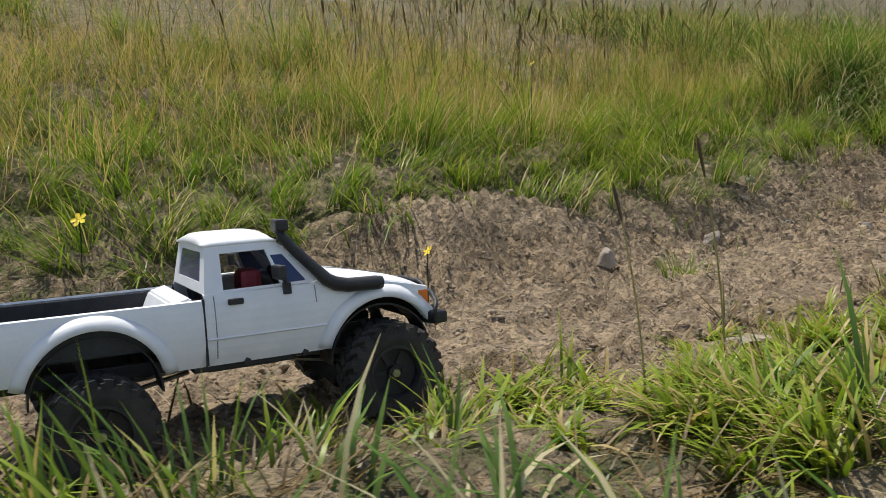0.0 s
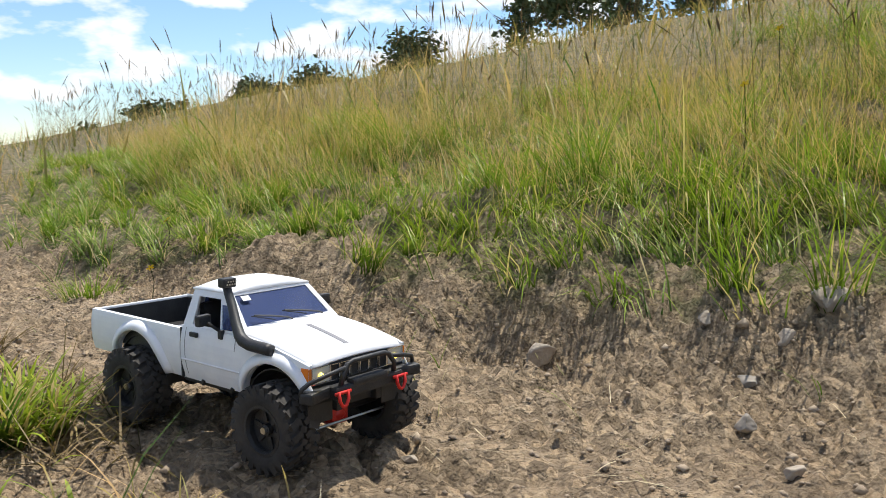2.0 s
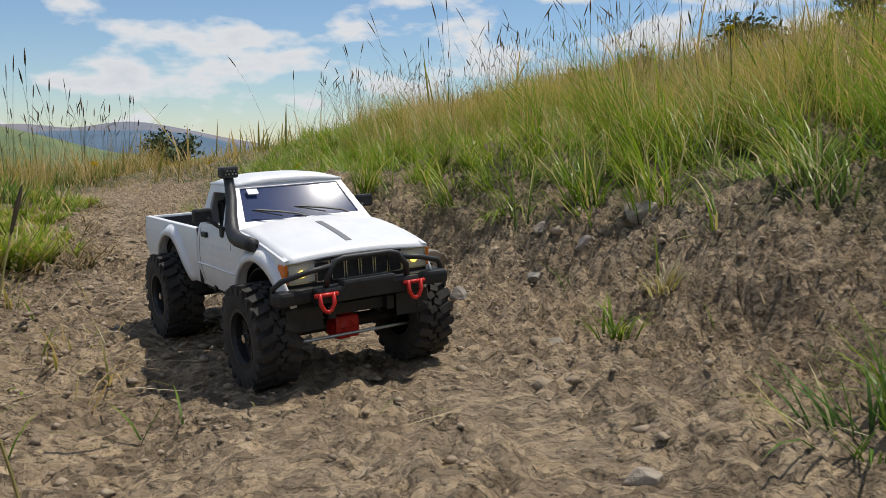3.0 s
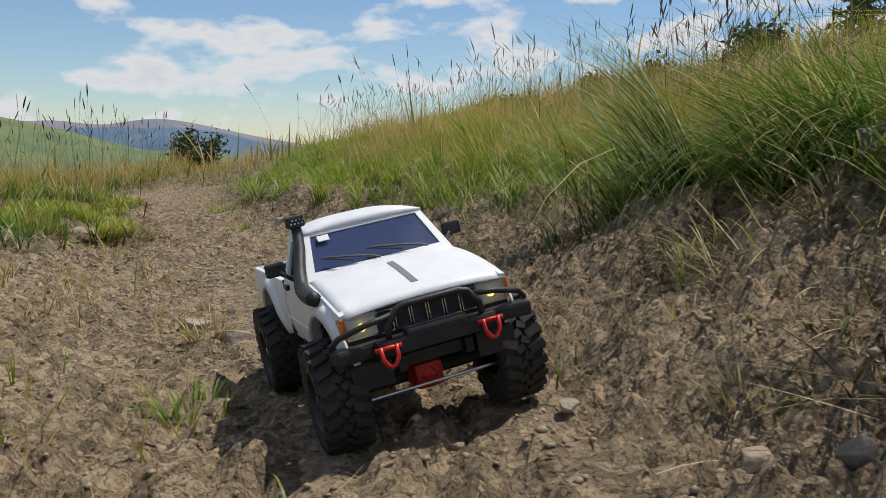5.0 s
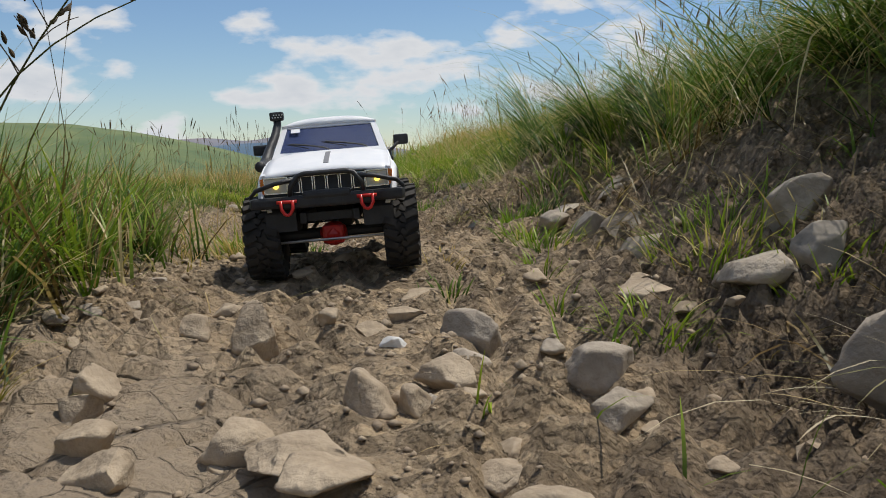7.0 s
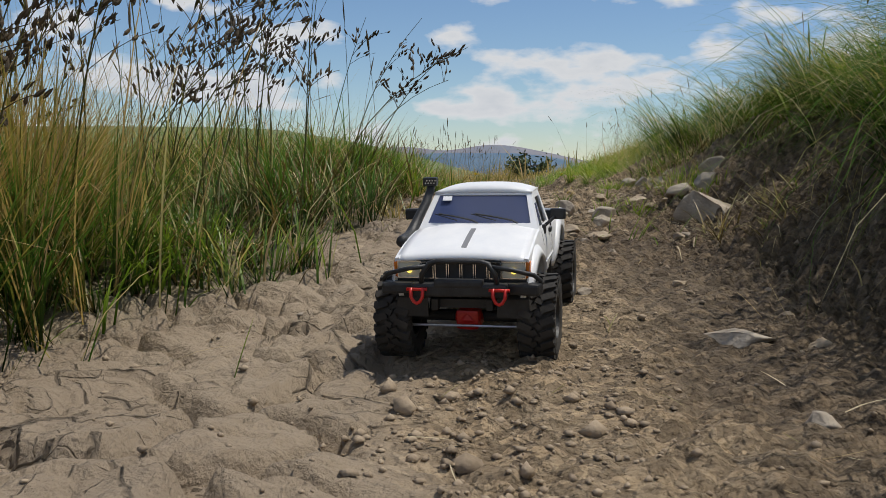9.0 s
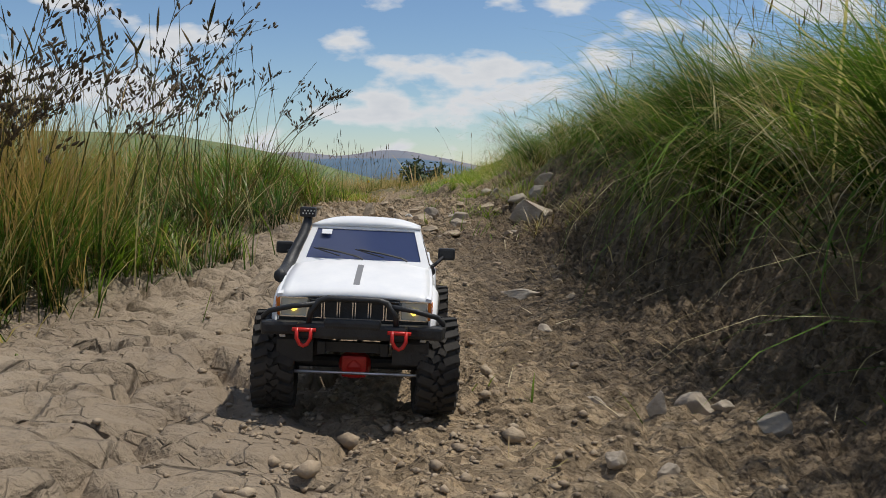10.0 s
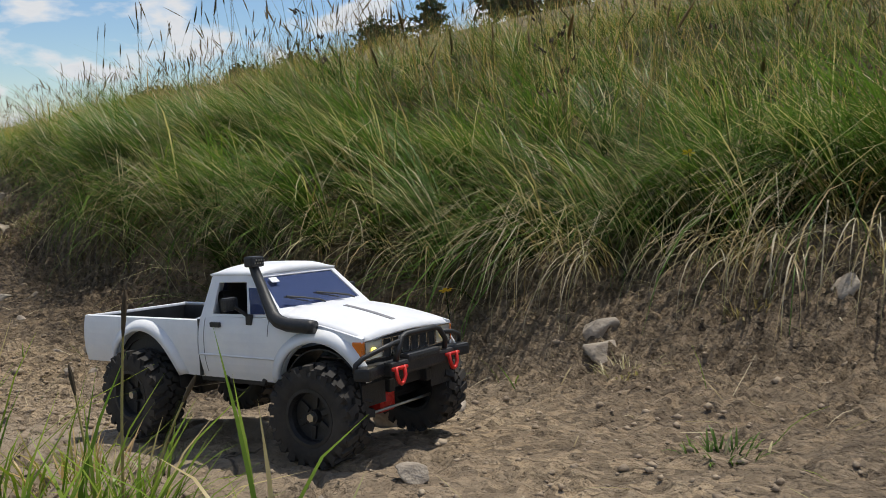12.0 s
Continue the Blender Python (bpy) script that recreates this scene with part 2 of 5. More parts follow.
GREY = material("grey_plastic", 0.6, 0, (0.2, 0.2, 0.21))
LEAF = worn("tree_leaf", (0.035, 0.055, 0.02), (0.09, 0.12, 0.04), 2, 0.8)
BARK = worn("bark", (0.05, 0.04, 0.03), (0.12, 0.1, 0.08), 8, 0.95)

# ---- mesh helpers ----


def part(name, bm, mat, parent=None, label="", smooth=False):
    """Links a bmesh as one mesh object, under a thing or a part."""
    me = bpy.data.meshes.new(name)
    bm.normal_update()
    bm.to_mesh(me)
    bm.free()
    me.materials.append(mat)
    if smooth:
        me.shade_smooth()
    ob = new(name, me)
    ob.parent = parent
    return tagged(ob, label)


def box(bm, at, size, bevel=0.0, turn=(0, 0, 0)):
    made = bmesh.ops.create_cube(bm, size=1.0, matrix=pose(*at, *turn) @ Matrix.Diagonal((*size, 1)))
    if bevel:
        edges = list({e for v in made["verts"] for e in v.link_edges})
        bmesh.ops.bevel(bm, geom=edges, offset=bevel, segments=2, affect="EDGES", profile=0.6)
    return made


def tube(bm, points, radius, sides=8, cap=True):
    """A round bar along the points; radius may be one number or one a point."""
    points = [Vector(p) for p in points]
    radii = radius if isinstance(radius, (list, tuple)) else [radius] * len(points)
    rings, side = [], None
    for i, p in enumerate(points):
        way = (points[min(i + 1, len(points) - 1)] - points[max(i - 1, 0)]).normalized()
        if side is None:
            side = way.orthogonal().normalized()
        side = (side - way * side.dot(way)).normalized()
        other = way.cross(side)
        rings.append([bm.verts.new(p + (side * math.cos(a) + other * math.sin(a)) * radii[i]) for a in (2 * math.pi * k / sides for k in range(sides))])
    for a, b in zip(rings, rings[1:]):
        for k in range(sides):
            bm.faces.new((a[k], a[(k + 1) % sides], b[(k + 1) % sides], b[k]))
    if cap:
        bm.faces.new(rings[0][::-1])
        bm.faces.new(rings[-1])


def lathe(bm, profile, sides, axis="Y"):
    """Turns (radius, along) pairs round the y axis."""
    rings = []
    for r, h in profile:
        rings.append([bm.verts.new((r * math.cos(a), h, r * math.sin(a))) for a in (2 * math.pi * k / sides for k in range(sides))])
    for a, b in zip(rings, rings[1:]):
        for k in range(sides):
            bm.faces.new((a[k], b[k], b[(k + 1) % sides], a[(k + 1) % sides]))


def sheet(bm, rows):
    """A surface through rows of points."""
    vs = [[bm.verts.new(p) for p in row] for row in rows]
    for a, b in zip(vs, vs[1:]):
        for k in range(len(a) - 1):
            bm.faces.new((a[k], a[k + 1], b[k + 1], b[k]))


def thicken(bm, by):
    bmesh.ops.recalc_face_normals(bm, faces=bm.faces)
    bmesh.ops.solidify(bm, geom=bm.faces[:], thickness=by)


def mesh_from(name, verts, faces, mat, uvs=None, smooth=True):
    """One joined mesh from arrays: verts (n, 3), faces as a list of (m, k) arrays, uvs per vertex."""
    me = bpy.data.meshes.new(name)
    loops = np.concatenate([f.ravel() for f in faces]).astype(np.int32)
    sizes = np.concatenate([np.full(len(f), f.shape[1]) for f in faces])
    starts = np.concatenate([[0], np.cumsum(sizes)[:-1]]).astype(np.int32)
    me.vertices.add(len(verts))
    me.vertices.foreach_set("co", np.asarray(verts, np.float32).ravel())
    me.loops.add(len(loops))
    me.loops.foreach_set("vertex_index", loops)
    me.polygons.add(len(sizes))
    me.polygons.foreach_set("loop_start", starts)
    me.update(calc_edges=True)
    if uvs is not None:
        me.uv_layers.new(name="UVMap").data.foreach_set("uv", np.asarray(uvs, np.float32)[loops].ravel())
    if smooth:
        me.polygons.foreach_set("use_smooth", np.ones(len(sizes), bool))
    me.materials.append(mat)
    return new(name, me)


# ---- noise on arrays ----


def hashed(i, j, seed):
    v = np.sin(i * 127.1 + j * 311.7 + seed * 74.7) * 43758.5453
    return v - np.floor(v)


def value_noise(x, y, seed=0):
    i, j = np.floor(x), np.floor(y)
    u, v = x - i, y - j
    u, v = u * u * (3 - 2 * u), v * v * (3 - 2 * v)
    a, b, c, d = hashed(i, j, seed), hashed(i + 1, j, seed), hashed(i, j + 1, seed), hashed(i + 1, j + 1, seed)
    return (a + (b - a) * u) * (1 - v) + (c + (d - c) * u) * v - 0.5


def fbm(x, y, octaves, seed=0):
    return sum(value_noise(x * 2 ** k, y * 2 ** k, seed + k) / 2 ** k for k in range(octaves))


def lumps(x, y, seed=0):
    """Rounded clods: 1 at the middle of a cell, 0 at its edge."""
    i, j = np.floor(x), np.floor(y)
    near, far = np.full(np.shape(x), 9.0), np.full(np.shape(x), 9.0)
    for a in (-1, 0, 1):
        for b in (-1, 0, 1):
            p, q = i + a, j + b
            d = np.hypot(p + 0.15 + 0.7 * hashed(p, q, seed) - x, q + 0.15 + 0.7 * hashed(p, q, seed + 5) - y)
            far = np.minimum(far, np.maximum(near, d))
            near = np.minimum(near, d)
    return np.clip((far - near) * 1.6, 0, 1), near


def plates(x, y, seed=0):
    """Dried plates: distance to the crack, and each plate's own lift and tilt."""
    i, j = np.floor(x), np.floor(y)
    near, far, lift = np.full(np.shape(x), 9.0), np.full(np.shape(x), 9.0), np.zeros(np.shape(x))
    for a in (-1, 0, 1):
        for b in (-1, 0, 1):
            p, q = i + a, j + b
            u, v = x - p - 0.1 - 0.8 * hashed(p, q, seed), y - q - 0.1 - 0.8 * hashed(p, q, seed + 5)
            d = np.hypot(u, v)
            far = np.minimum(far, np.maximum(near, d))
            own = hashed(p, q, seed + 9) - 0.5 + 0.9 * (u * (hashed(p, q, seed + 11) - 0.5) + v * (hashed(p, q, seed + 12) - 0.5))
            lift = np.where(d < near, own, lift)
            near = np.minimum(near, d)
    return far - near, lift


def step(a, b, x):
    t = np.clip((x - a) / (b - a), 0, 1)
    return t * t * (3 - 2 * t)

# ---- the lie of the land ----
# the track's middle line from the valley end to the near end: y, x, z, cross slope in degrees
LINE = sorted([(y + a * math.sin(radians(h)), x + a * math.cos(radians(h)), z - a * math.tan(radians(p)), roll)
               for t, x, y, z, roll, p, h in DRIVE for a in (0.082, -0.088)] + [
    (-6.0, 2.6, 0.20, 0), (-4.0, 1.9, 0.19, 0), (-2.4, 1.2, 0.165, 0), (-1.8, 0.90, 0.15, 0),
    (3.6, -1.15, -0.01, 0), (4.4, -1.42, -0.02, 0), (6.0, -1.95, -0.08, 0), (9.0, -3.1, -0.20, 0), (14.0, -5.5, -0.5, 0)])
_y = np.arange(-6, 14, 0.02)
_k = np.hanning(13) / np.hanning(13).sum()


def _smooth(v):
    return np.convolve(np.pad(np.interp(_y, [r[0] for r in LINE], v), 6, "edge"), _k, "valid")


_x, _z, _roll = (_smooth([r[k] for r in LINE]) for k in (1, 2, 3))
_cos = 1 / np.sqrt(1 + np.gradient(_x, _y) ** 2)
# the banks along y: foot of the right bank, height and depth of its face, edge of the left verge
BANK_Y = (-6, -2.2, -1.5, -1.15, -0.8, -0.4, 0.3, 0.65, 1.2, 1.8, 2.2, 2.5, 3.2, 4.2, 5.2, 14)
FOOT = (0.45, 0.42, 0.36, 0.34, 0.33, 0.32, 0.27, 0.18, 0.12, 0.20, 0.26, 0.30, 0.28, 0.12, -0.25, -0.4)
FACE = (0.14, 0.14, 0.14, 0.14, 0.13, 0.14, 0.15, 0.15, 0.14, 0.10, 0.085, 0.075, 0.05, 0.04, 0.02, 0.02)
DEEP = (0.30, 0.30, 0.29, 0.27, 0.19, 0.13, 0.27, 0.34, 0.32, 0.27, 0.20, 0.13, 0.12, 0.15, 0.2, 0.2)
VERGE = (0.40, 0.40, 0.42, 0.46, 0.40, 0.32, 0.17, 0.17, 0.34, 0.38, 0.24, 0.10, 0.085, 0.12, -0.25, -0.4)


def along(y, v):
    return np.interp(y, BANK_Y, v)


def across(x, y):
    """Metres to the right of the track's middle line."""
    return (x - np.interp(y, _y, _x)) * np.interp(y, _y, _cos)


def land(x, y, fine=True):
    d = across(x, y)
    wob = 0.05 * fbm(x * 2.2, y * 2.2, 2, 3)
    z = np.interp(y, _y, _z) + np.tan(np.radians(np.interp(y, _y, _roll))) * np.clip(d, -0.16, 0.16)
    foot, face, deep = along(y, FOOT) + wob, along(y, FACE), along(y, DEEP)
    z = z + face * step(foot, foot + deep, d) * (1 + 0.5 * fbm(x * 3, y * 3, 2, 9))
    e = np.maximum(d - foot - deep, 0)
    far = np.maximum(y - 3.5, 0)
    brow = np.interp(y, (-6, -0.6, 0.1, 0.8, 3, 8), (0.08, 0.10, 0.14, 0.18, 0.19, 0.20))
    slope = np.interp(y, (-6, -0.6, 0.8, 3, 8, 30), (0.26, 0.25, 0.175, 0.23, 0.25, 0.22))
    z = z + brow * np.minimum(e, 1.5) + slope * 34 * (1 - np.exp(-np.maximum(e - 1.5, 0) / 34)) + 0.05 * fbm(x * 1.2, y * 1.2, 2, 4) * step(0, 0.6, e)
    left = np.maximum(-d - along(y, VERGE) - wob, 0)
    z = z + 0.025 * step(0, 0.10, left) - 0.03 * left - 0.0012 * far * far * (far < 20) - (far >= 20) * (0.48 + 0.05 * (far - 20))
    z = z + 0.04 * fbm(x * 1.5, y * 1.5, 2, 5) * step(0.1, 0.8, left)
    # a low bare shoulder along the valley side of the track
    z = z + 0.035 * step(0.12, 0.34, -d) * step(1.0, 1.4, y) * step(2.5, 2.1, y)
    # a hollow in the rut beside the far verge
    z = z - 0.010 * np.exp(-((x + 1.105) ** 2 + (y - 3.205) ** 2) / 0.07 ** 2)
    if fine:
        near = step(3.5, 1.5, np.abs(d)) * step(7, 4.5, np.abs(y - 1))
        lane = 1 - 0.75 * step(0.035, 0.0, np.abs(np.abs(d) - 0.053))
        soil = near * (1 - 0.5 * step(0, 0.1, left)) * lane
        one, n1 = lumps(x * 26 + fbm(x * 9, y * 9, 2, 1), y * 26 + fbm(x * 9, y * 9, 2, 2), 1)
        two, n2 = lumps(x * 60, y * 60, 7)
        rough = (0.5 + step(-0.25, 0.25, fbm(x * 2.5, y * 2.5, 2, 8))) * (1 - 0.75 * step(foot - 0.02, foot + 0.06, d))
        calm = 1 - 0.5 * step(0.9, 0.6, y) * step(0.24, 0.14, np.abs(d))
        crumbly = 1 + 1.6 * step(foot - 0.12, foot + 0.05, d)
        clay = clay_part(x, y)
        z = z + soil * (1 - 0.8 * clay) * ((one - 0.5) * 0.011 * rough + (two - 0.5) * 0.006 * crumbly * calm + fbm(x * 11, y * 11, 5, 6) * 0.016 * lane * crumbly * calm)
        # plates of dried clay, each a little tilted, between open cracks
        wx, wy = x + 0.014 * fbm(x * 26, y * 26, 3, 21), y + 0.014 * fbm(x * 26, y * 26, 3, 22)
        gap, lift = plates(wx * 10, wy * 12, 13)
        gap2, lift2 = plates(wx * 26, wy * 33, 17)
        wide = 0.08 + 0.11 * step(-0.1, 0.35, fbm(x * 3, y * 3, 2, 24))
        fresh = step(-0.5, -0.1, fbm(x * 3.5, y * 3.5, 2, 25))
        dried = lift * 0.007 - 0.019 * step(wide, wide * 0.25, gap) * (0.15 + 0.85 * fresh)
        dried = dried + (0.5 + fresh) * (lift2 * 0.0014 - 0.003 * step(0.12, 0.03, gap2)) + 0.013 * fbm(x * 6, y * 6, 3, 23) + 0.005 * fbm(x * 40, y * 40, 2, 26) + 0.016 * (one - 0.5) * step(-0.5, -0.15, y) * step(-0.3, 0.2, fbm(x * 5, y * 5, 2, 27))
        z = z + soil * clay * dried
    return z


def clay_part(x, y):
    d = across(x, y)
    return step(0.05, -0.05, d + 0.02 + 0.16 * fbm(x * 4, y * 4, 2, 31)) * step(-1.75, -1.35, y) * step(0.42, 0.12, y) * step(-0.6, -0.5, d)


def damp_shade_part(x, y):
    """Where soil under the bank is darkened, for damp and for the bank's painted shade, 0 to 1."""
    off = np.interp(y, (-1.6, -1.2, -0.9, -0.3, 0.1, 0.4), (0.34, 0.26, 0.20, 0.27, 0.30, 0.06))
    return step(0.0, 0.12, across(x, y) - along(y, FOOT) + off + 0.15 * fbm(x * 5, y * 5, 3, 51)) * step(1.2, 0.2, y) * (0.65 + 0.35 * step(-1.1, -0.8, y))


def turf(x, y):
    """How grown over the ground is, 0 to 1."""
    d = across(x, y)
    wob = 0.12 * fbm(x * 6, y * 6, 3, 41)
    right = step(-0.02, 0.06, d - along(y, FOOT) - np.interp(y, (-1.1, -0.78, 0.2, 0.6, 1.2), (1.02, 0.38, 0.66, 0.72, 0.6)) * along(y, DEEP) + wob)
    leftish = step(-0.01, 0.07, -d - along(y, VERGE) + wob)
    return np.maximum(right, leftish)


def graded(lo, hi, fine, reach_lo, reach_hi):
    """Even steps between lo and hi, then ever wider ones to the reaches."""
    mid = np.arange(lo, hi, fine)
    out, s, p = [], fine, hi
    while p < reach_hi:
        out.append(p)
        s *= 1.13
        p += s
    low, s, p = [], fine, lo
    while p > reach_lo:
        s *= 1.13
        p -= s
        low.append(p)
    return np.concatenate([low[::-1], mid, out])


gx, gy = graded(-1.5, 1.35, 0.009, -900, 900), graded(-2.2, 3.3, 0.0085, -300, 900)
gx = np.concatenate([gx[gx < -0.46], np.arange(-0.455, 0.80, 0.0046), gx[gx > 0.80]])
gy = np.concatenate([gy[gy < -1.45], np.arange(-1.446, 0.45, 0.0046), gy[gy > 0.455]])
GX, GY = np.meshgrid(gx, gy)
GZ = land(GX, GY)
GZ -= 0.00004 * np.maximum(np.hypot(GX, GY) - 60, 0) ** 1.9
idx = np.arange(GX.size).reshape(GX.shape)
quads = np.stack([idx[:-1, :-1], idx[:-1, 1:], idx[1:, 1:], idx[1:, :-1]], -1).reshape(-1, 4)
ground = tagged(mesh_from("ground", np.stack([GX, GY, GZ], -1).reshape(-1, 3), [quads], SOIL),
                "dry crumbly track of tan soil and clay between grassy banks", "ground", kind="structure")
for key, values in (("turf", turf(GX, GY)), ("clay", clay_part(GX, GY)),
                    ("damp_shade", damp_shade_part(GX, GY))):
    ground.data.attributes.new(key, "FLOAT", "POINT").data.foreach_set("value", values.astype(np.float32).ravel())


def ridge(name, distance, bearings, rises, seed, mat, label):
    """A far hill range: bearings (degrees left of +y) and the skyline's rise in degrees there."""
    n, rows = 240, 9
    deg = np.linspace(bearings[0], bearings[-1], n)
    b = np.radians(deg)
    h = distance * np.tan(np.radians(np.interp(-deg, [-v for v in bearings], rises)))
    h = np.convolve(np.pad(h, 4, "edge"), np.hanning(9) / np.hanning(9).sum(), "valid") + distance * 0.0012 * fbm(np.linspace(0, 20, n), np.zeros(n), 4, seed)
    vs = []
    for k in range(rows):
        s = k / (rows - 1)
        r = distance * (0.72 + 0.28 * s)
        z = -distance * 0.05 + (h + distance * 0.05) * np.sin(s * math.pi / 2) + distance * 0.003 * fbm(np.linspace(0, 40, n), np.full(n, s * 6), 3, seed + 3) * (1 - s)
        vs.append(np.stack([-np.sin(b) * r, np.cos(b) * r, z], -1))
    idx = np.arange(rows * n).reshape(rows, n)
    f = np.stack([idx[:-1, :-1], idx[:-1, 1:], idx[1:, 1:], idx[1:, :-1]], -1).reshape(-1, 4)
    return tagged(mesh_from(name, np.concatenate(vs), [f], mat), label, "hills", kind="structure")


# Aerial haze over the two farthest ranges is mixed into their base colours.
HILL_BLUE_HAZE = worn("far_hill_haze", (0.06, 0.115, 0.18), (0.11, 0.165, 0.22), 0.006, 1.0)
HILL_MOOR_HAZE = worn("far_moor_haze", (0.15, 0.17, 0.21), (0.24, 0.21, 0.215), 0.004, 1.0)
HILL_GREEN = worn("near_hill", (0.085, 0.13, 0.06), (0.17, 0.20, 0.08), 0.02, 1.0)
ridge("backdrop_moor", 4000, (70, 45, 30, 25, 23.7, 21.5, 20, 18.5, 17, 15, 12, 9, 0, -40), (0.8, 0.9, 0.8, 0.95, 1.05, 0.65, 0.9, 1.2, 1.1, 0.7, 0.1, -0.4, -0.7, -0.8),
      3, HILL_MOOR_HAZE, "distant heather moor, its colour greyed with summer haze")
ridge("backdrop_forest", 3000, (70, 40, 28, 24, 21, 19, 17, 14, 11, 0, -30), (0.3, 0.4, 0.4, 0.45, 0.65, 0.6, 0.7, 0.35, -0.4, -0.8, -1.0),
      8, HILL_BLUE_HAZE, "distant wooded hill across the valley, coloured blue with haze")
ridge("backdrop_fields", 1300, (90, 60, 36, 32, 28, 25, 22, 19, 15, 10), (1.6, 1.8, 2.1, 2.0, 1.4, 0.8, 0.0, -0.8, -1.0, -1.4),
      12, HILL_GREEN, "green pasture hill beyond the valley")

# ---- grass ----
rng = np.random.default_rng(7)


def blades(name, base, length, width, way, lean, curl, mat, segments=3, label="", category="grass"):
    """Curved tapering blades, joined; way: bearing of the bend, lean and curl: radians from upright at the root and more at the tip."""
    n = len(base)
    s = np.linspace(0, 1, segments + 1)
    pos = [np.asarray(base, float)]
    hd = np.stack([np.cos(way), np.sin(way), np.zeros(n)], -1)
    side = np.stack([-np.sin(way), np.cos(way), np.zeros(n)], -1)
    for k in range(segments):
        a = lean + curl * (s[k] + s[k + 1]) / 2
        pos.append(pos[-1] + (length / segments)[:, None] * (np.sin(a)[:, None] * hd + np.cos(a)[:, None] * np.array([0, 0, 1])))
    verts, uvs = [], []
    for k in range(segments):
        w = width * (0.75 + 0.5 * s[k]) * (1 - s[k] ** 2) / 2 if k else width * 0.38
        verts += [pos[k] - side * w[:, None], pos[k] + side * w[:, None]]
        uvs += [np.tile((0.0, s[k]), (n, 1)), np.tile((1.0, s[k]), (n, 1))]
    verts.append(pos[-1])
    uvs.append(np.tile((0.5, 1.0), (n, 1)))
    m = 2 * segments + 1
    v, u = np.stack(verts, 1).reshape(-1, 3), np.stack(uvs, 1).reshape(-1, 2)
    o = np.arange(n)[:, None] * m
    faces = [np.concatenate([o + np.array([2 * k, 2 * k + 1, 2 * k + 3, 2 * k + 2]) for k in range(segments - 1)])]
    faces.append(o + np.array([2 * segments - 2, 2 * segments - 1, 2 * segments]))
    return tagged(mesh_from(name, v, faces, mat, u), label, category, kind="stuff")


def sown(n, x0, x1, y0, y1, keep, clump=0.0, size=0.05):
    """Random places in a box, kept by the density keep(x, y); with clump, drawn together into tufts."""
    x, y = rng.uniform(x0, x1, n), rng.uniform(y0, y1, n)
    ok = rng.random(n) < keep(x, y)
    x, y = x[ok], y[ok]
    if clump:
        i, j = np.floor(x / size), np.floor(y / size)
        cx, cy = (i + hashed(i, j, 61)) * size, (j + hashed(i, j, 62)) * size
        x, y = x + (cx - x) * clump, y + (cy - y) * clump
    return x, y


def turned(n, bias, spread):
    return bias + rng.normal(0, spread, n)


def sow(name, n, area, keep, length, width, bias, spread, lean, curl, mat, label, clump=0.0, size=0.05, segments=3, depth=0.004):
    x, y = sown(n, *area, keep, clump, size)
    m = len(x)
    base = np.stack([x, y, land(x, y, False) - depth], -1)
    # tufts vary in height
    tall = 0.75 + 0.9 * (fbm(x * 5, y * 5, 2, 71) + 0.25)
    # blades of one tuft fall the same way, like locks of hair
    i, j = np.floor(x / (1.5 * size)), np.floor(y / (1.5 * size))
    lock = (hashed(i, j, 63) - 0.5) * 2.6 * min(spread, 2.0)
    flop = 0.75 + 0.6 * hashed(i, j, 64)
    return blades(name, base, rng.uniform(*length, m) * np.clip(tall * (0.8 + 0.4 * hashed(i, j, 65)), 0.4, 1.5), rng.uniform(*width, m), turned(m, bias, 0.45 * spread) + lock,
                  np.abs(rng.normal(lean, 0.16, m)) * flop, rng.normal(curl, 0.3, m) * flop, mat, segments, label)


def e_right(x, y):
    return across(x, y) - along(y, FOOT) - along(y, DEEP)


def e_left(x, y):
    return -across(x, y) - along(y, VERGE)


def open_face(x, y):
    """0 where the earth face at the near end stays free of overhanging grass."""
    return 1 - 0.93 * step(-1.02, -1.18, y) * step(0.15, 0.05, e_right(x, y))


WEST = math.pi  # towards the track from the right bank
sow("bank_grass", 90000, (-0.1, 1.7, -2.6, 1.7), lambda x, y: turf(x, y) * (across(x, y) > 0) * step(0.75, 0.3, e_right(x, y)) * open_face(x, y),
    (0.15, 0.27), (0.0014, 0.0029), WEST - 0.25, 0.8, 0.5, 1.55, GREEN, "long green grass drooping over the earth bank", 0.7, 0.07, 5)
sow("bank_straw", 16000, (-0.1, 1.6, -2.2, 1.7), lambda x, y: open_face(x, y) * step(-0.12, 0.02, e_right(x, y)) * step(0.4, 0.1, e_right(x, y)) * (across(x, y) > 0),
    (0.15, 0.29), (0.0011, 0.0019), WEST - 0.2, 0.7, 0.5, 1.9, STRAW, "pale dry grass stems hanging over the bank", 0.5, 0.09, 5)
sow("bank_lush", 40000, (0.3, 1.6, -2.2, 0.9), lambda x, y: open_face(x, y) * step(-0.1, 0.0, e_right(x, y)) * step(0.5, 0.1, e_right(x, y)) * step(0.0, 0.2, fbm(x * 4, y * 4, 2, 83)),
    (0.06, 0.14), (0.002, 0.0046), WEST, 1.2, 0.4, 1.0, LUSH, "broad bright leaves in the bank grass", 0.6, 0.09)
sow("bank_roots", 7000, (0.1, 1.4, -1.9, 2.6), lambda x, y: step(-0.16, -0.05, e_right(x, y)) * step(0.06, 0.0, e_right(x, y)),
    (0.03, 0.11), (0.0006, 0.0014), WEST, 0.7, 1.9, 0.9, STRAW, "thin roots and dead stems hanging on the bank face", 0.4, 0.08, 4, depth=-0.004)
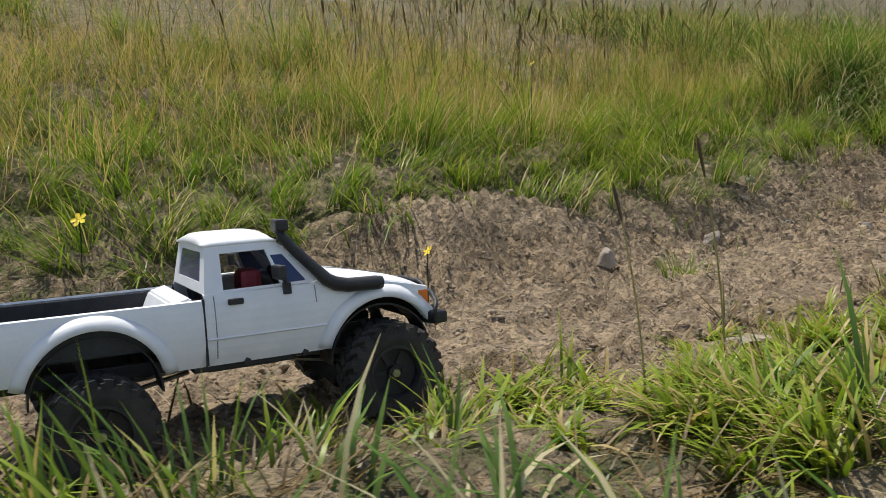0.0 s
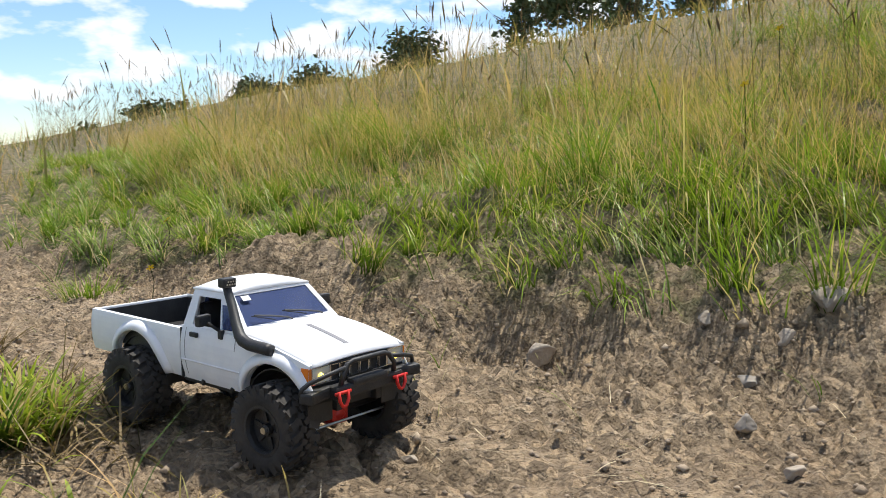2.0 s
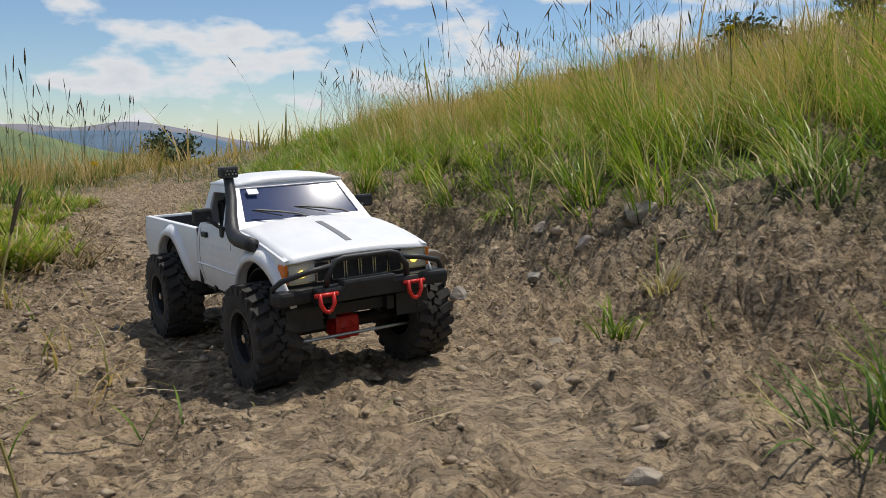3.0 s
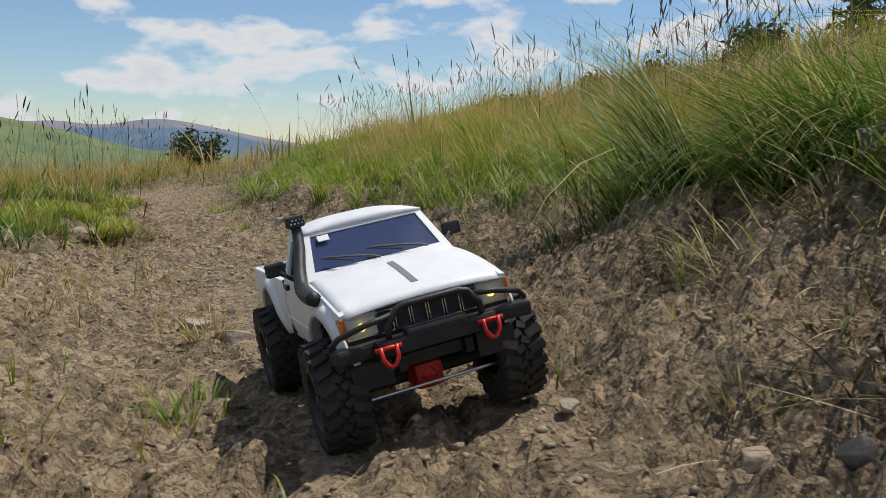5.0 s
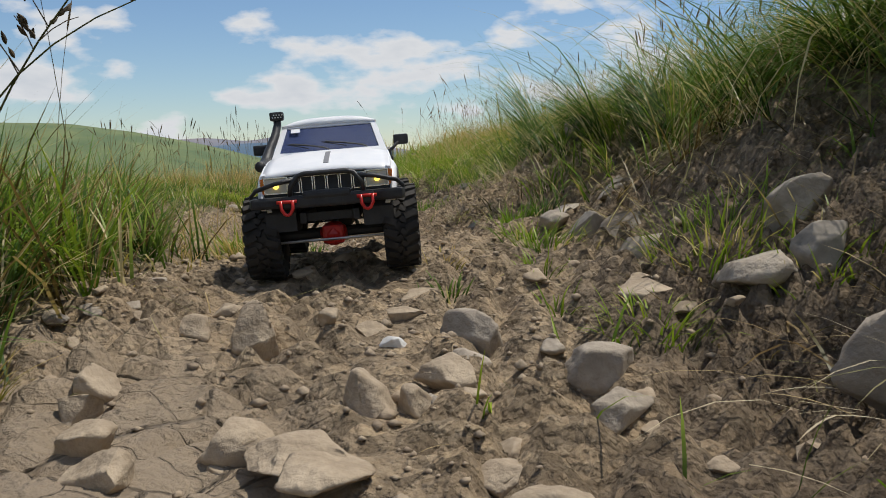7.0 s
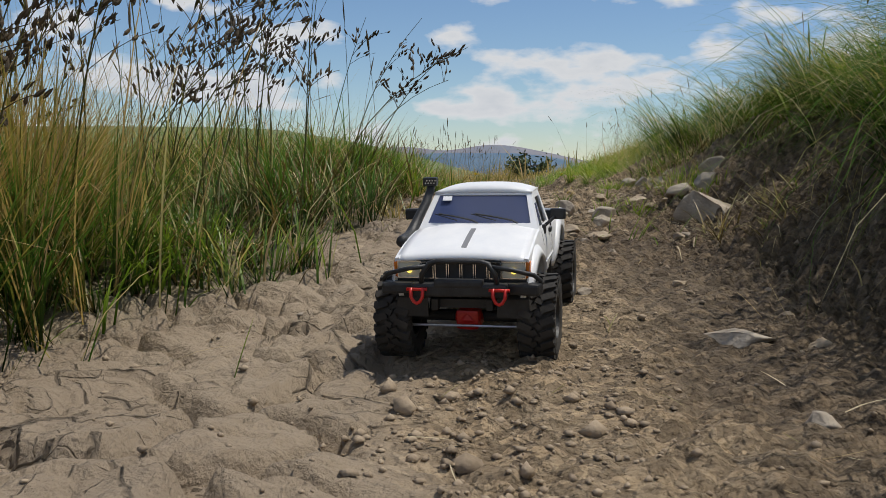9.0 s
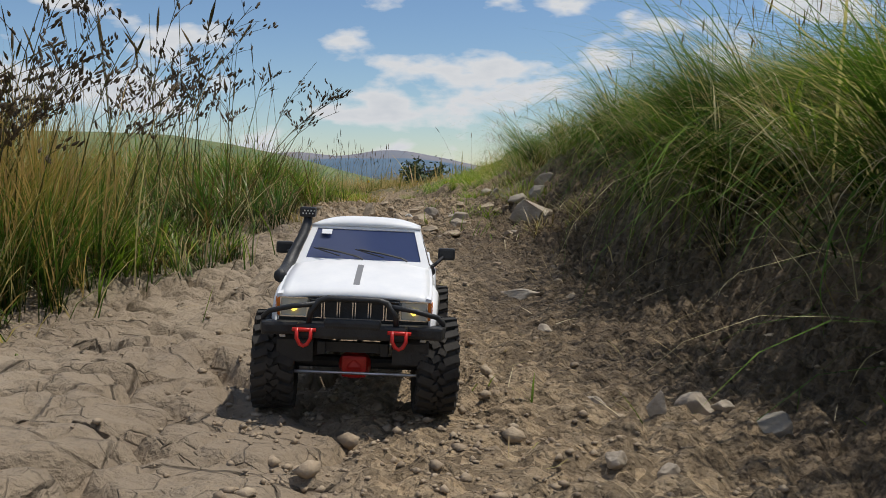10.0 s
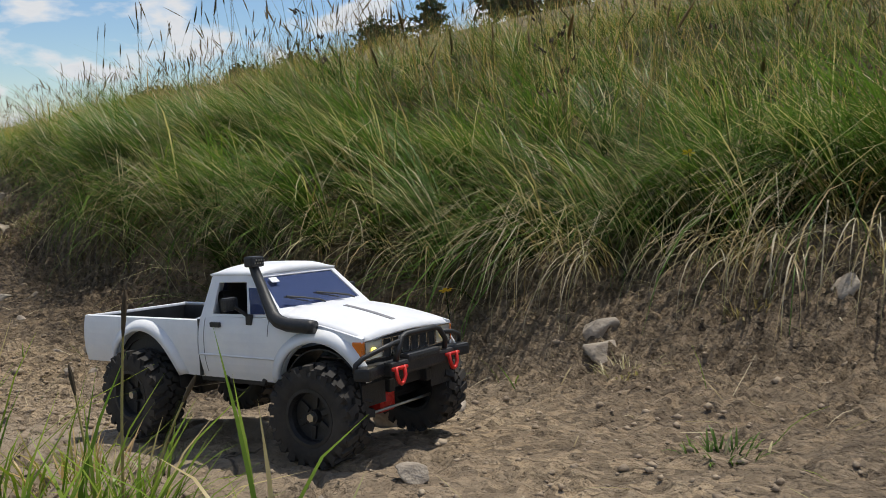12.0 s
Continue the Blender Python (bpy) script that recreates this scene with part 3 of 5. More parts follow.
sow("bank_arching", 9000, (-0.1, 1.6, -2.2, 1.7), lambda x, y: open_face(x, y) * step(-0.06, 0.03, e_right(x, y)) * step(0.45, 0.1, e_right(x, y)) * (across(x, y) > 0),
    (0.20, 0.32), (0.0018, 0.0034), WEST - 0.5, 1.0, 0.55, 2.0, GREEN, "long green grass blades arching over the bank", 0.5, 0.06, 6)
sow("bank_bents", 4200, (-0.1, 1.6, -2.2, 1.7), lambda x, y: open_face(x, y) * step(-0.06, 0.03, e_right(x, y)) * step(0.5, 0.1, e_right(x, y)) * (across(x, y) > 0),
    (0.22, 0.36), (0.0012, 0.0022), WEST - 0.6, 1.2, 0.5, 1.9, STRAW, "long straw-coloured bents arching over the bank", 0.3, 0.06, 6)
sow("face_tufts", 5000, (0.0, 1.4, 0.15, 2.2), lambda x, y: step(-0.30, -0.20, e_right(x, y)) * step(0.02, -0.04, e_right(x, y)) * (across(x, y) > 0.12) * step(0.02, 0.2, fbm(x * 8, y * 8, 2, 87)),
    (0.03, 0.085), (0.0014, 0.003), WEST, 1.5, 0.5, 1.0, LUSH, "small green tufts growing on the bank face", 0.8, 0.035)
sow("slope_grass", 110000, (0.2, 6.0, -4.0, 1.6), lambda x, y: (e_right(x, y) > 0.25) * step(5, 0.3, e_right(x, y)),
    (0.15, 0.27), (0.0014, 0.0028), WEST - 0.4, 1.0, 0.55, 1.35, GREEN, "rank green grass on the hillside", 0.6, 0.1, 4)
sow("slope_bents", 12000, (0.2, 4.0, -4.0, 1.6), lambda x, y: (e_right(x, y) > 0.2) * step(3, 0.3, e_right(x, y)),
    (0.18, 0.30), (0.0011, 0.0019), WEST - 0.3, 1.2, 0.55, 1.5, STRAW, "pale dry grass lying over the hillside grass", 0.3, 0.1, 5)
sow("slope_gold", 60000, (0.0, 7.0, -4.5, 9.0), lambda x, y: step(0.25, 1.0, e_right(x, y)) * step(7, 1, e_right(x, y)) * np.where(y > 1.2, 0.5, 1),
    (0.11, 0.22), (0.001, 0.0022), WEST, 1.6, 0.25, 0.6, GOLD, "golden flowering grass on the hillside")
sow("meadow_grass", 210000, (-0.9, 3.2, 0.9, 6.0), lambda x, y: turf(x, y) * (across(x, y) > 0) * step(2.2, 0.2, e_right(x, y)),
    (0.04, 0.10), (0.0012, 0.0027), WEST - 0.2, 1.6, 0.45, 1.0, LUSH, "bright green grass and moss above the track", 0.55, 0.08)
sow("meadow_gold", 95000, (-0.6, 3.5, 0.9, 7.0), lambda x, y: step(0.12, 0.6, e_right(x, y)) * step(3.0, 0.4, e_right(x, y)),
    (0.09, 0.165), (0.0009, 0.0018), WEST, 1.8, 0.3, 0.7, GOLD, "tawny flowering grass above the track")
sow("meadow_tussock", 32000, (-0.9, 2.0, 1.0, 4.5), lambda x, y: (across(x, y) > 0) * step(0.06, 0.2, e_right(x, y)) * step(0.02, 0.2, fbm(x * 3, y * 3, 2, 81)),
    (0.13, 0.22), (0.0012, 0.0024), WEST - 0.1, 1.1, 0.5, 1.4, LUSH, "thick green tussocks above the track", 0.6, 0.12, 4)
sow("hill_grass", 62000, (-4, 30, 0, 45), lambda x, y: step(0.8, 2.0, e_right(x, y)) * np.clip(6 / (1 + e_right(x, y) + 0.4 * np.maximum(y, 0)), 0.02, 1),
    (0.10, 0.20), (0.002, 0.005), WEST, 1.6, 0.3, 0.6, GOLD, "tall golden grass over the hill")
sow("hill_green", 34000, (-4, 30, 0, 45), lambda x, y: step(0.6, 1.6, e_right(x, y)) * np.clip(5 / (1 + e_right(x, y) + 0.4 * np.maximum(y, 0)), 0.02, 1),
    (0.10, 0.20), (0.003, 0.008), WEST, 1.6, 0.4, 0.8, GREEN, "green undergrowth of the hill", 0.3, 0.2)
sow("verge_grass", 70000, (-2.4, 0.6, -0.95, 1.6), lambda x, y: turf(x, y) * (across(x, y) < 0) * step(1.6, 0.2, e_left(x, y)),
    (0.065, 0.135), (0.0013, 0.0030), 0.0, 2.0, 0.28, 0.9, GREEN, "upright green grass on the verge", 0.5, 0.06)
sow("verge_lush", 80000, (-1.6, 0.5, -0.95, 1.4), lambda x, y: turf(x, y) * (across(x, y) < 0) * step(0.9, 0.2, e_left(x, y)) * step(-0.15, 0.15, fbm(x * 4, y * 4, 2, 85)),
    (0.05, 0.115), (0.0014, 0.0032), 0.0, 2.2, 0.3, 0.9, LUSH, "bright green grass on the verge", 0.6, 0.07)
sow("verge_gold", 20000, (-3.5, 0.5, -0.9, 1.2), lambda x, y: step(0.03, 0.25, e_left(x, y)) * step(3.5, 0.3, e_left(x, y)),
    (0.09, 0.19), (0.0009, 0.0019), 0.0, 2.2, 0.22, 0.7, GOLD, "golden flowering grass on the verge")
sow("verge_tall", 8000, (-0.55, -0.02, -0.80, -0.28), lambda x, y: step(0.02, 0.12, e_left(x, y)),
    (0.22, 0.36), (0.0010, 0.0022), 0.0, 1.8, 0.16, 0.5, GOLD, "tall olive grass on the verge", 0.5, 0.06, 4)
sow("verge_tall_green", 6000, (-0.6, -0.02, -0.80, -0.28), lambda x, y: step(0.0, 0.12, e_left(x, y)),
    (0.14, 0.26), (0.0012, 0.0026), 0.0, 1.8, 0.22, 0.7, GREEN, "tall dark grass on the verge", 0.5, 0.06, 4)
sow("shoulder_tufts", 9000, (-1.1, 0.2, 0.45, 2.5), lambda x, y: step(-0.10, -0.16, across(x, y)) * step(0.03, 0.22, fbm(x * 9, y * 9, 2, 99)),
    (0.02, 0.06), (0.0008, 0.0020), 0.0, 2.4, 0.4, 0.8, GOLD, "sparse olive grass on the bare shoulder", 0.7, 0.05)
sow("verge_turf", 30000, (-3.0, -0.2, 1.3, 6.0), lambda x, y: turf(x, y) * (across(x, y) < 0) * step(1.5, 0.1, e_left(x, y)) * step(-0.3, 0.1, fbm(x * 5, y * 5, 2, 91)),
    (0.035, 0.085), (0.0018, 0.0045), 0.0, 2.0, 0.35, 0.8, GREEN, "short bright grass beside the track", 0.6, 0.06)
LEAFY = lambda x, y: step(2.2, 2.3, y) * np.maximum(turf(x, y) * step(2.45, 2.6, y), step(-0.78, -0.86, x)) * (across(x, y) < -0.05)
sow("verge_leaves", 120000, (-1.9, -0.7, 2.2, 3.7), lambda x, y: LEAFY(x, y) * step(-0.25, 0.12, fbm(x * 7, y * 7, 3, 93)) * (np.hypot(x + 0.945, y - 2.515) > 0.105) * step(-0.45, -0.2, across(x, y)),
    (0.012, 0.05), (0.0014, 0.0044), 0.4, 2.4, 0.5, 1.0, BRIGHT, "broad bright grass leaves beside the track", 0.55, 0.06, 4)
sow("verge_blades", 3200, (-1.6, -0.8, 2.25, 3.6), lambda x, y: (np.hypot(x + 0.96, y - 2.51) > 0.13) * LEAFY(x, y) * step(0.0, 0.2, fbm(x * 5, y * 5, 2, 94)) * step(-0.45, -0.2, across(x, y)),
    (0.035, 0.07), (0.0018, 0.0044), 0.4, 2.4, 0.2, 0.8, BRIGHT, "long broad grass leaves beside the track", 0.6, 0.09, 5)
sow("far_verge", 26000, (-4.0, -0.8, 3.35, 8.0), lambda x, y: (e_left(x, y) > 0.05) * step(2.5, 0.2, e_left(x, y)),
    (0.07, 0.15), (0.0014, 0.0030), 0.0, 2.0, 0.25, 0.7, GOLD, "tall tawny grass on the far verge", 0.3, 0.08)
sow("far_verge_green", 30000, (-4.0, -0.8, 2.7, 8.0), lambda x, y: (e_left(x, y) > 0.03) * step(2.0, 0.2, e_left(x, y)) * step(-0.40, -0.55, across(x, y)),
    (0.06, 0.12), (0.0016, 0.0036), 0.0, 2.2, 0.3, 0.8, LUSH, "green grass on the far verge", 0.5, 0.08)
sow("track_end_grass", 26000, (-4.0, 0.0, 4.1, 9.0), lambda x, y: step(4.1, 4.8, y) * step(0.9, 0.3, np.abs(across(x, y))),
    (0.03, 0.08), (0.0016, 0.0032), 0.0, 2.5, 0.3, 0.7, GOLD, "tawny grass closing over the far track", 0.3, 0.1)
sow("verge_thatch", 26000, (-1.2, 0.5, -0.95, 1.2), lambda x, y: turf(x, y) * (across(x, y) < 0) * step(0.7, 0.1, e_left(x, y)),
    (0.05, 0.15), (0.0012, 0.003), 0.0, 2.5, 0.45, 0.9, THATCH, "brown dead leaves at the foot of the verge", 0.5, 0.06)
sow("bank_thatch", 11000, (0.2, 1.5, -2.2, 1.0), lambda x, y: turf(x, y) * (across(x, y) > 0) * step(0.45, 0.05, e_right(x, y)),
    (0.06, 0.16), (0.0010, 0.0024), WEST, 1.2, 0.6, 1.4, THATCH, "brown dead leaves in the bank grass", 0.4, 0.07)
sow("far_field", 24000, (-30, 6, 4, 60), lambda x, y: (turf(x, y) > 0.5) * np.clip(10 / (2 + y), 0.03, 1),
    (0.12, 0.26), (0.006, 0.016), 0.0, 2.5, 0.2, 0.5, GOLD, "tawny grass of the far field")
sow("track_tufts", 9000, (-1.4, 1.5, -2.2, 4.4), lambda x, y: (1 - turf(x, y)) * step(0.16, 0.34, fbm(x * 7, y * 7, 2, 95)) * (1 - 0.8 * clay_part(x, y)) * step(0.02, 0.05, np.abs(across(x, y)) - 0.05),
    (0.02, 0.05), (0.001, 0.0024), 0.0, 2.5, 0.5, 0.7, LUSH, "sparse small grass tufts in the soil", 0.7, 0.05)
sow("end_tufts", 2600, (0.2, 0.62, -1.75, -1.2), lambda x, y: step(-0.15, -0.24, across(x, y)) * step(-0.1, 0.15, fbm(x * 9, y * 9, 2, 97)),
    (0.04, 0.10), (0.0014, 0.003), 0.0, 2.5, 0.25, 0.7, LUSH, "small green tufts at the clay edge", 0.7, 0.06)
sow("track_litter", 13000, (-1.2, 1.6, -2.2, 3.6), lambda x, y: step(-0.16, 0.0, e_right(x, y)) * step(0.10, 0.0, e_right(x, y)) + 0.22 * (1 - turf(x, y)) * (1 - 0.85 * clay_part(x, y)),
    (0.012, 0.045), (0.0006, 0.0015), 0.0, 3.0, 1.4, 0.2, STRAW, "dry straw and root bits lying on the soil", depth=-0.006)

sow("slope_litter", 26000, (0.0, 1.3, 0.05, 2.6), lambda x, y: (across(x, y) > 0.1) * step(-0.36, -0.2, e_right(x, y)) * step(0.12, 0.0, e_right(x, y)) * step(-0.35, 0.1, fbm(x * 6, y * 6, 2, 89)),
    (0.02, 0.08), (0.0007, 0.0018), WEST, 2.2, 1.25, 0.5, STRAW, "dry straw and dead stems strewn over the earth slope", 0.4, 0.07, 4, depth=-0.006)
sow("slope_thatch", 16000, (0.0, 1.3, 0.05, 2.6), lambda x, y: (across(x, y) > 0.1) * step(-0.34, -0.16, e_right(x, y)) * step(0.15, 0.0, e_right(x, y)) * step(-0.2, 0.15, fbm(x * 7, y * 7, 2, 90)),
    (0.015, 0.06), (0.0010, 0.0024), WEST, 2.2, 1.0, 0.7, THATCH, "brown dead grass on the earth slope", 0.5, 0.06, 3, depth=-0.004)
sow("leaf_litter", 9000, (-1.5, -0.75, 2.3, 3.6), lambda x, y: (across(x, y) < 0) * step(0.5, 0.05, e_left(x, y)),
    (0.02, 0.07), (0.0010, 0.0024), 0.0, 3.0, 1.0, 0.6, THATCH, "brown dead grass between the leaves", 0.4, 0.05, 3)


def stalks(name, n, area, keep, tall, label):
    """Thin flowering stems with a narrow seed head."""
    x, y = sown(n, *area, keep)
    m = len(x)
    z = land(x, y, False)
    way, lean, L = rng.uniform(0, 6.28, m), np.abs(rng.normal(0.10, 0.12, m)), rng.uniform(*tall, m)
    verts, quads, uvs, o = [], [], [], 0
    s = np.array([0, 0.35, 0.7, 0.86, 0.89, 0.93, 0.97, 1.0])
    r = np.array([0.0007, 0.0006, 0.0005, 0.0004, 0.0019, 0.0023, 0.0016, 0.0002])
    fat = rng.uniform(0.6, 1.5, m)
    for k in range(len(s)):
        a = lean * (1 + 1.6 * s[k])
        p = np.stack([x + np.cos(way) * np.sin(a) * s[k] * L, y + np.sin(way) * np.sin(a) * s[k] * L, z + np.cos(a) * s[k] * L], -1)
        rr = r[k] * np.where(s[k] > 0.87, fat, 1)
        for j in range(3):
            b = j * 2.0944
            verts.append(p + np.stack([np.cos(b) * rr, np.sin(b) * rr, 0 * rr], -1))
            uvs.append(np.tile((0.5, s[k]), (m, 1)))
    c = len(s) * 3
    v, u = np.stack(verts, 1).reshape(-1, 3), np.stack(uvs, 1).reshape(-1, 2)
    o = np.arange(m)[:, None] * c
    f = np.concatenate([o + np.array([3 * k + j, 3 * k + (j + 1) % 3, 3 * k + 3 + (j + 1) % 3, 3 * k + 3 + j]) for k in range(len(s) - 1) for j in range(3)])
    return tagged(mesh_from(name, v, [f], SEED, u), label, "grass", kind="stuff")


stalks("bank_stalks", 2600, (0.3, 4.0, -3.0, 3.0), lambda x, y: step(0.1, 0.4, e_right(x, y)) * step(3, 0.4, e_right(x, y)), (0.22, 0.46), "flowering grass stalks standing over the bank")
stalks("meadow_stalks", 5200, (-1.0, 8.0, 1.5, 14.0), lambda x, y: step(0.3, 0.9, e_right(x, y)) * step(6, 1, e_right(x, y)), (0.22, 0.42), "flowering grass stalks over the meadow")
stalks("verge_stalks", 1800, (-3.2, 0.3, -0.8, 6.0), lambda x, y: ((y < 1.2) | (y > 3.5)) * step(0.06, 0.2, e_left(x, y)) * step(1.5, 0.2, e_left(x, y)), (0.24, 0.42), "flowering grass stalks on the verge")


def tuft(x, y, wide, tall, count, mat, label, seed):
    """One tuft of grass, its blades falling outwards."""
    g = np.random.default_rng(seed)
    a, r = g.uniform(0, 6.28, count), wide * 0.5 * np.sqrt(g.random(count))
    px, py = x + np.cos(a) * r, y + np.sin(a) * r
    ob = blades("grass_tuft", np.stack([px, py, land(px, py, False) - 0.003], -1), g.uniform(0.35, 0.85, count) * tall, g.uniform(0.0010, 0.0022, count), a + g.normal(0, 0.5, count),
                np.abs(g.normal(0.2, 0.2, count)) + 0.5 * r / wide, g.normal(0.8, 0.4, count), mat, 4)
    del ob["kind"]
    return tagged(ob, label, "grass tuft", "grass tufts in the soil")


TUFTS = {"green_blades": "dark green tuft of grass in bare soil", "lush_blades": "fresh green tuft of grass in bare soil",
         "golden_blades": "dry olive tuft of grass in bare soil", "bright_leaves": "bright leafy tuft of grass beside the track"}
for k, (x, y, wide, tall, count, mat) in enumerate((
        (0.131, 0.546, 0.05, 0.045, 70, LUSH), (0.078, 0.883, 0.06, 0.05, 80, LUSH), (0.050, 0.507, 0.04, 0.025, 40, GOLD), (0.128, 0.475, 0.03, 0.03, 30, LUSH),
        (-0.150, 0.640, 0.07, 0.055, 120, GOLD), (-0.185, 0.700, 0.07, 0.07, 120, LUSH), (0.067, 0.427, 0.035, 0.025, 40, GREEN), (0.197, 0.345, 0.06, 0.045, 90, LUSH), (0.141, 0.396, 0.02, 0.03, 16, LUSH),
        (0.251, 0.474, 0.10, 0.06, 200, LUSH), (-0.135, 0.216, 0.05, 0.05, 50, GOLD), (0.295, 0.385, 0.07, 0.055, 120, LUSH), (0.199, 0.361, 0.035, 0.035, 40, LUSH), (0.110, 0.639, 0.05, 0.04, 60, LUSH),
        (-0.240, 1.985, 0.035, 0.045, 50, LUSH), (-0.200, 1.700, 0.06, 0.07, 90, GREEN), (-0.160, 1.620, 0.06, 0.07, 90, LUSH), (-0.130, 1.760, 0.08, 0.08, 120, LUSH), (-0.150, 1.520, 0.06, 0.06, 80, GREEN), (-0.749, 2.179, 0.03, 0.05, 24, GOLD), (-0.615, 2.008, 0.05, 0.03, 40, GOLD), (-0.330, 1.207, 0.06, 0.05, 70, LUSH), (-0.388, 1.470, 0.06, 0.06, 60, GOLD),
        (-0.055, 0.879, 0.02, 0.025, 24, GREEN), (0.112, 0.905, 0.04, 0.045, 45, GREEN), (0.070, 0.765, 0.04, 0.035, 60, LUSH), (-0.157, 0.851, 0.05, 0.03, 50, GREEN), (0.120, 1.050, 0.06, 0.05, 90, LUSH),
        (0.917, -1.600, 0.05, 0.025, 60, GREEN), (0.600, -1.560, 0.05, 0.06, 60, LUSH), (0.560, -1.470, 0.07, 0.045, 70, GOLD), (-0.62, 2.62, 0.06, 0.05, 70, LUSH), (-0.78, 3.10, 0.10, 0.08, 160, LUSH),
        (-0.98, 2.31, 0.14, 0.075, 300, BRIGHT), (-1.03, 2.23, 0.09, 0.065, 150, BRIGHT))):
    tuft(x, y, wide, tall, count, mat, TUFTS[mat.name], 500 + k)
for k, (x, y, wide) in enumerate(((-0.008, 1.063, 0.035), (-0.180, 2.080, 0.030), (0.03, 1.30, 0.05), (-0.02, 1.18, 0.04), (1.02, -1.33, 0.05), (1.19, -1.30, 0.07))):
    tuft(x, y, wide, 0.035, 70, STRAW, "bleached dead tuft of grass roots on the soil", 560 + k)


def hanging_stems(x, y, count, reach, seed):
    """A lock of long dry stems that arches out of the bank and hangs down its face."""
    g = np.random.default_rng(seed)
    px, py = x + g.normal(0, 0.018, count), y + g.normal(0, 0.018, count)
    ob = blades("hanging_stems", np.stack([px, py, land(px, py, False) - 0.004], -1), g.uniform(0.5, 0.85, count) * reach, g.uniform(0.0011, 0.0021, count),
                WEST + g.normal(0.35, 0.45, count), g.uniform(0.25, 0.6, count), g.normal(2.75, 0.2, count), STRAW, 10)
    return tagged(ob, "long pale dry stems hanging down the bank face", "dry grass", "dry stems on the bank")


for k, (y, back, count, reach) in enumerate(((-0.42, 0.02, 16, 0.22), (-0.56, 0.03, 22, 0.24), (-0.68, 0.02, 26, 0.26), (-0.80, 0.02, 30, 0.27), (-0.90, 0.02, 24, 0.27), (-1.00, 0.03, 22, 0.26),
                                             (-1.10, 0.03, 26, 0.24), (-1.20, 0.05, 30, 0.24), (-1.27, 0.03, 44, 0.22), (-1.33, 0.05, 22, 0.25), (-1.45, 0.05, 26, 0.22), (0.62, 0.02, 26, 0.22), (0.85, 0.02, 22, 0.22))):
    hanging_stems(float(np.interp(y, _y, _x)) + float(along(y, FOOT) + along(y, DEEP)) + back, y, count, reach, 600 + k)

# ---- stones ----


def stone(name, x, y, size, seed, mat, label, turn=0.0, sink=0.36, group="loose stones on the track", detail=4):
    """An angular worn stone, partly sunk into the ground."""
    bm = bmesh.new()
    bmesh.ops.create_icosphere(bm, subdivisions=detail, radius=0.5)
    r = random.Random(seed)
    cuts = [(Vector((r.gauss(0, 1), r.gauss(0, 1), r.gauss(0, 0.8))).normalized(), r.uniform(0.21, 0.36)) for _ in range(11)]
    for v in bm.verts:
        for way, depth in cuts:
            over = v.co.dot(way) - depth
            if over > 0:
                v.co -= way * over
        v.co *= 1 + 0.07 * noise.noise(v.co * 3.5 + Vector((seed, 0, 0))) + 0.05 * noise.noise(v.co * 8 + Vector((0, seed, 0))) + 0.035 * noise.noise(v.co * 19 + Vector((0, 0, seed)))
        v.co = Vector((v.co.x * size[0], v.co.y * size[1], v.co.z * size[2])) * 1.25
    ob = part(name, bm, mat, smooth=True)
    z = float(land(np.array(x), np.array(y)))
    dx = float(land(np.array(x + 0.02), np.array(y), False) - land(np.array(x - 0.02), np.array(y), False)) / 0.04
    dy = float(land(np.array(x), np.array(y + 0.02), False) - land(np.array(x), np.array(y - 0.02), False)) / 0.04
    tip = Vector((0, 0, 1)).rotation_difference(Vector((-dx, -dy, 1)).normalized()).to_matrix().to_4x4()
    ob.matrix_world = Matrix.Translation((x, y, z)) @ tip @ pose(0, 0, size[2] * (0.5 - sink), r.uniform(-6, 6), r.uniform(-6, 6), turn)
    return tagged(ob, label, "stone", group)


G, T, D = STONE, STONE_TAN, STONE_DARK


def stones(first_seed, mat, label, rows):
    """Rows of x, y, width, height over width."""
    for k, (x, y, w, tall) in enumerate(rows):
        stone("stone", x, y + 0.3 * w, (w, w * (0.62 + 0.05 * (k % 5)), w * tall), first_seed + k, mat, label, (k * 37) % 50 - 25)


stones(100, T, "worn tan stone half sunk in the dry track", (
    (0.060, 0.218, 0.032, 0.75), (0.092, 0.252, 0.038, 0.6), (0.082, 0.226, 0.021, 0.8), (-0.072, 0.202, 0.028, 0.8), (-0.023, 0.139, 0.030, 0.7),
    (0.000, 0.086, 0.037, 0.5), (0.100, 0.057, 0.030, 0.45), (-0.080, 0.230, 0.029, 0.75), (0.012, 0.180, 0.030, 0.6), (-0.045, 0.165, 0.026, 0.6)))
stones(120, T, "flat tan stone bedded in the dry track", (
    (0.058, 0.142, 0.046, 0.3), (0.125, 0.160, 0.036, 0.35), (-0.020, 0.050, 0.034, 0.35), (0.150, 0.120, 0.032, 0.35), (0.132, 0.643, 0.034, 0.5), (-0.027, 0.986, 0.018, 0.7)))
stones(140, G, "angular grey stone lying on the track", (
    (0.096, 0.318, 0.050, 0.62), (0.164, 0.262, 0.042, 0.65), (0.254, 0.361, 0.050, 0.4), (0.112, 0.900, 0.105, 0.22), (0.202, 0.541, 0.046, 0.55),
    (0.172, 0.216, 0.036, 0.5), (0.225, 0.014, 0.014, 0.7), (-0.048, 0.596, 0.034, 0.3)))
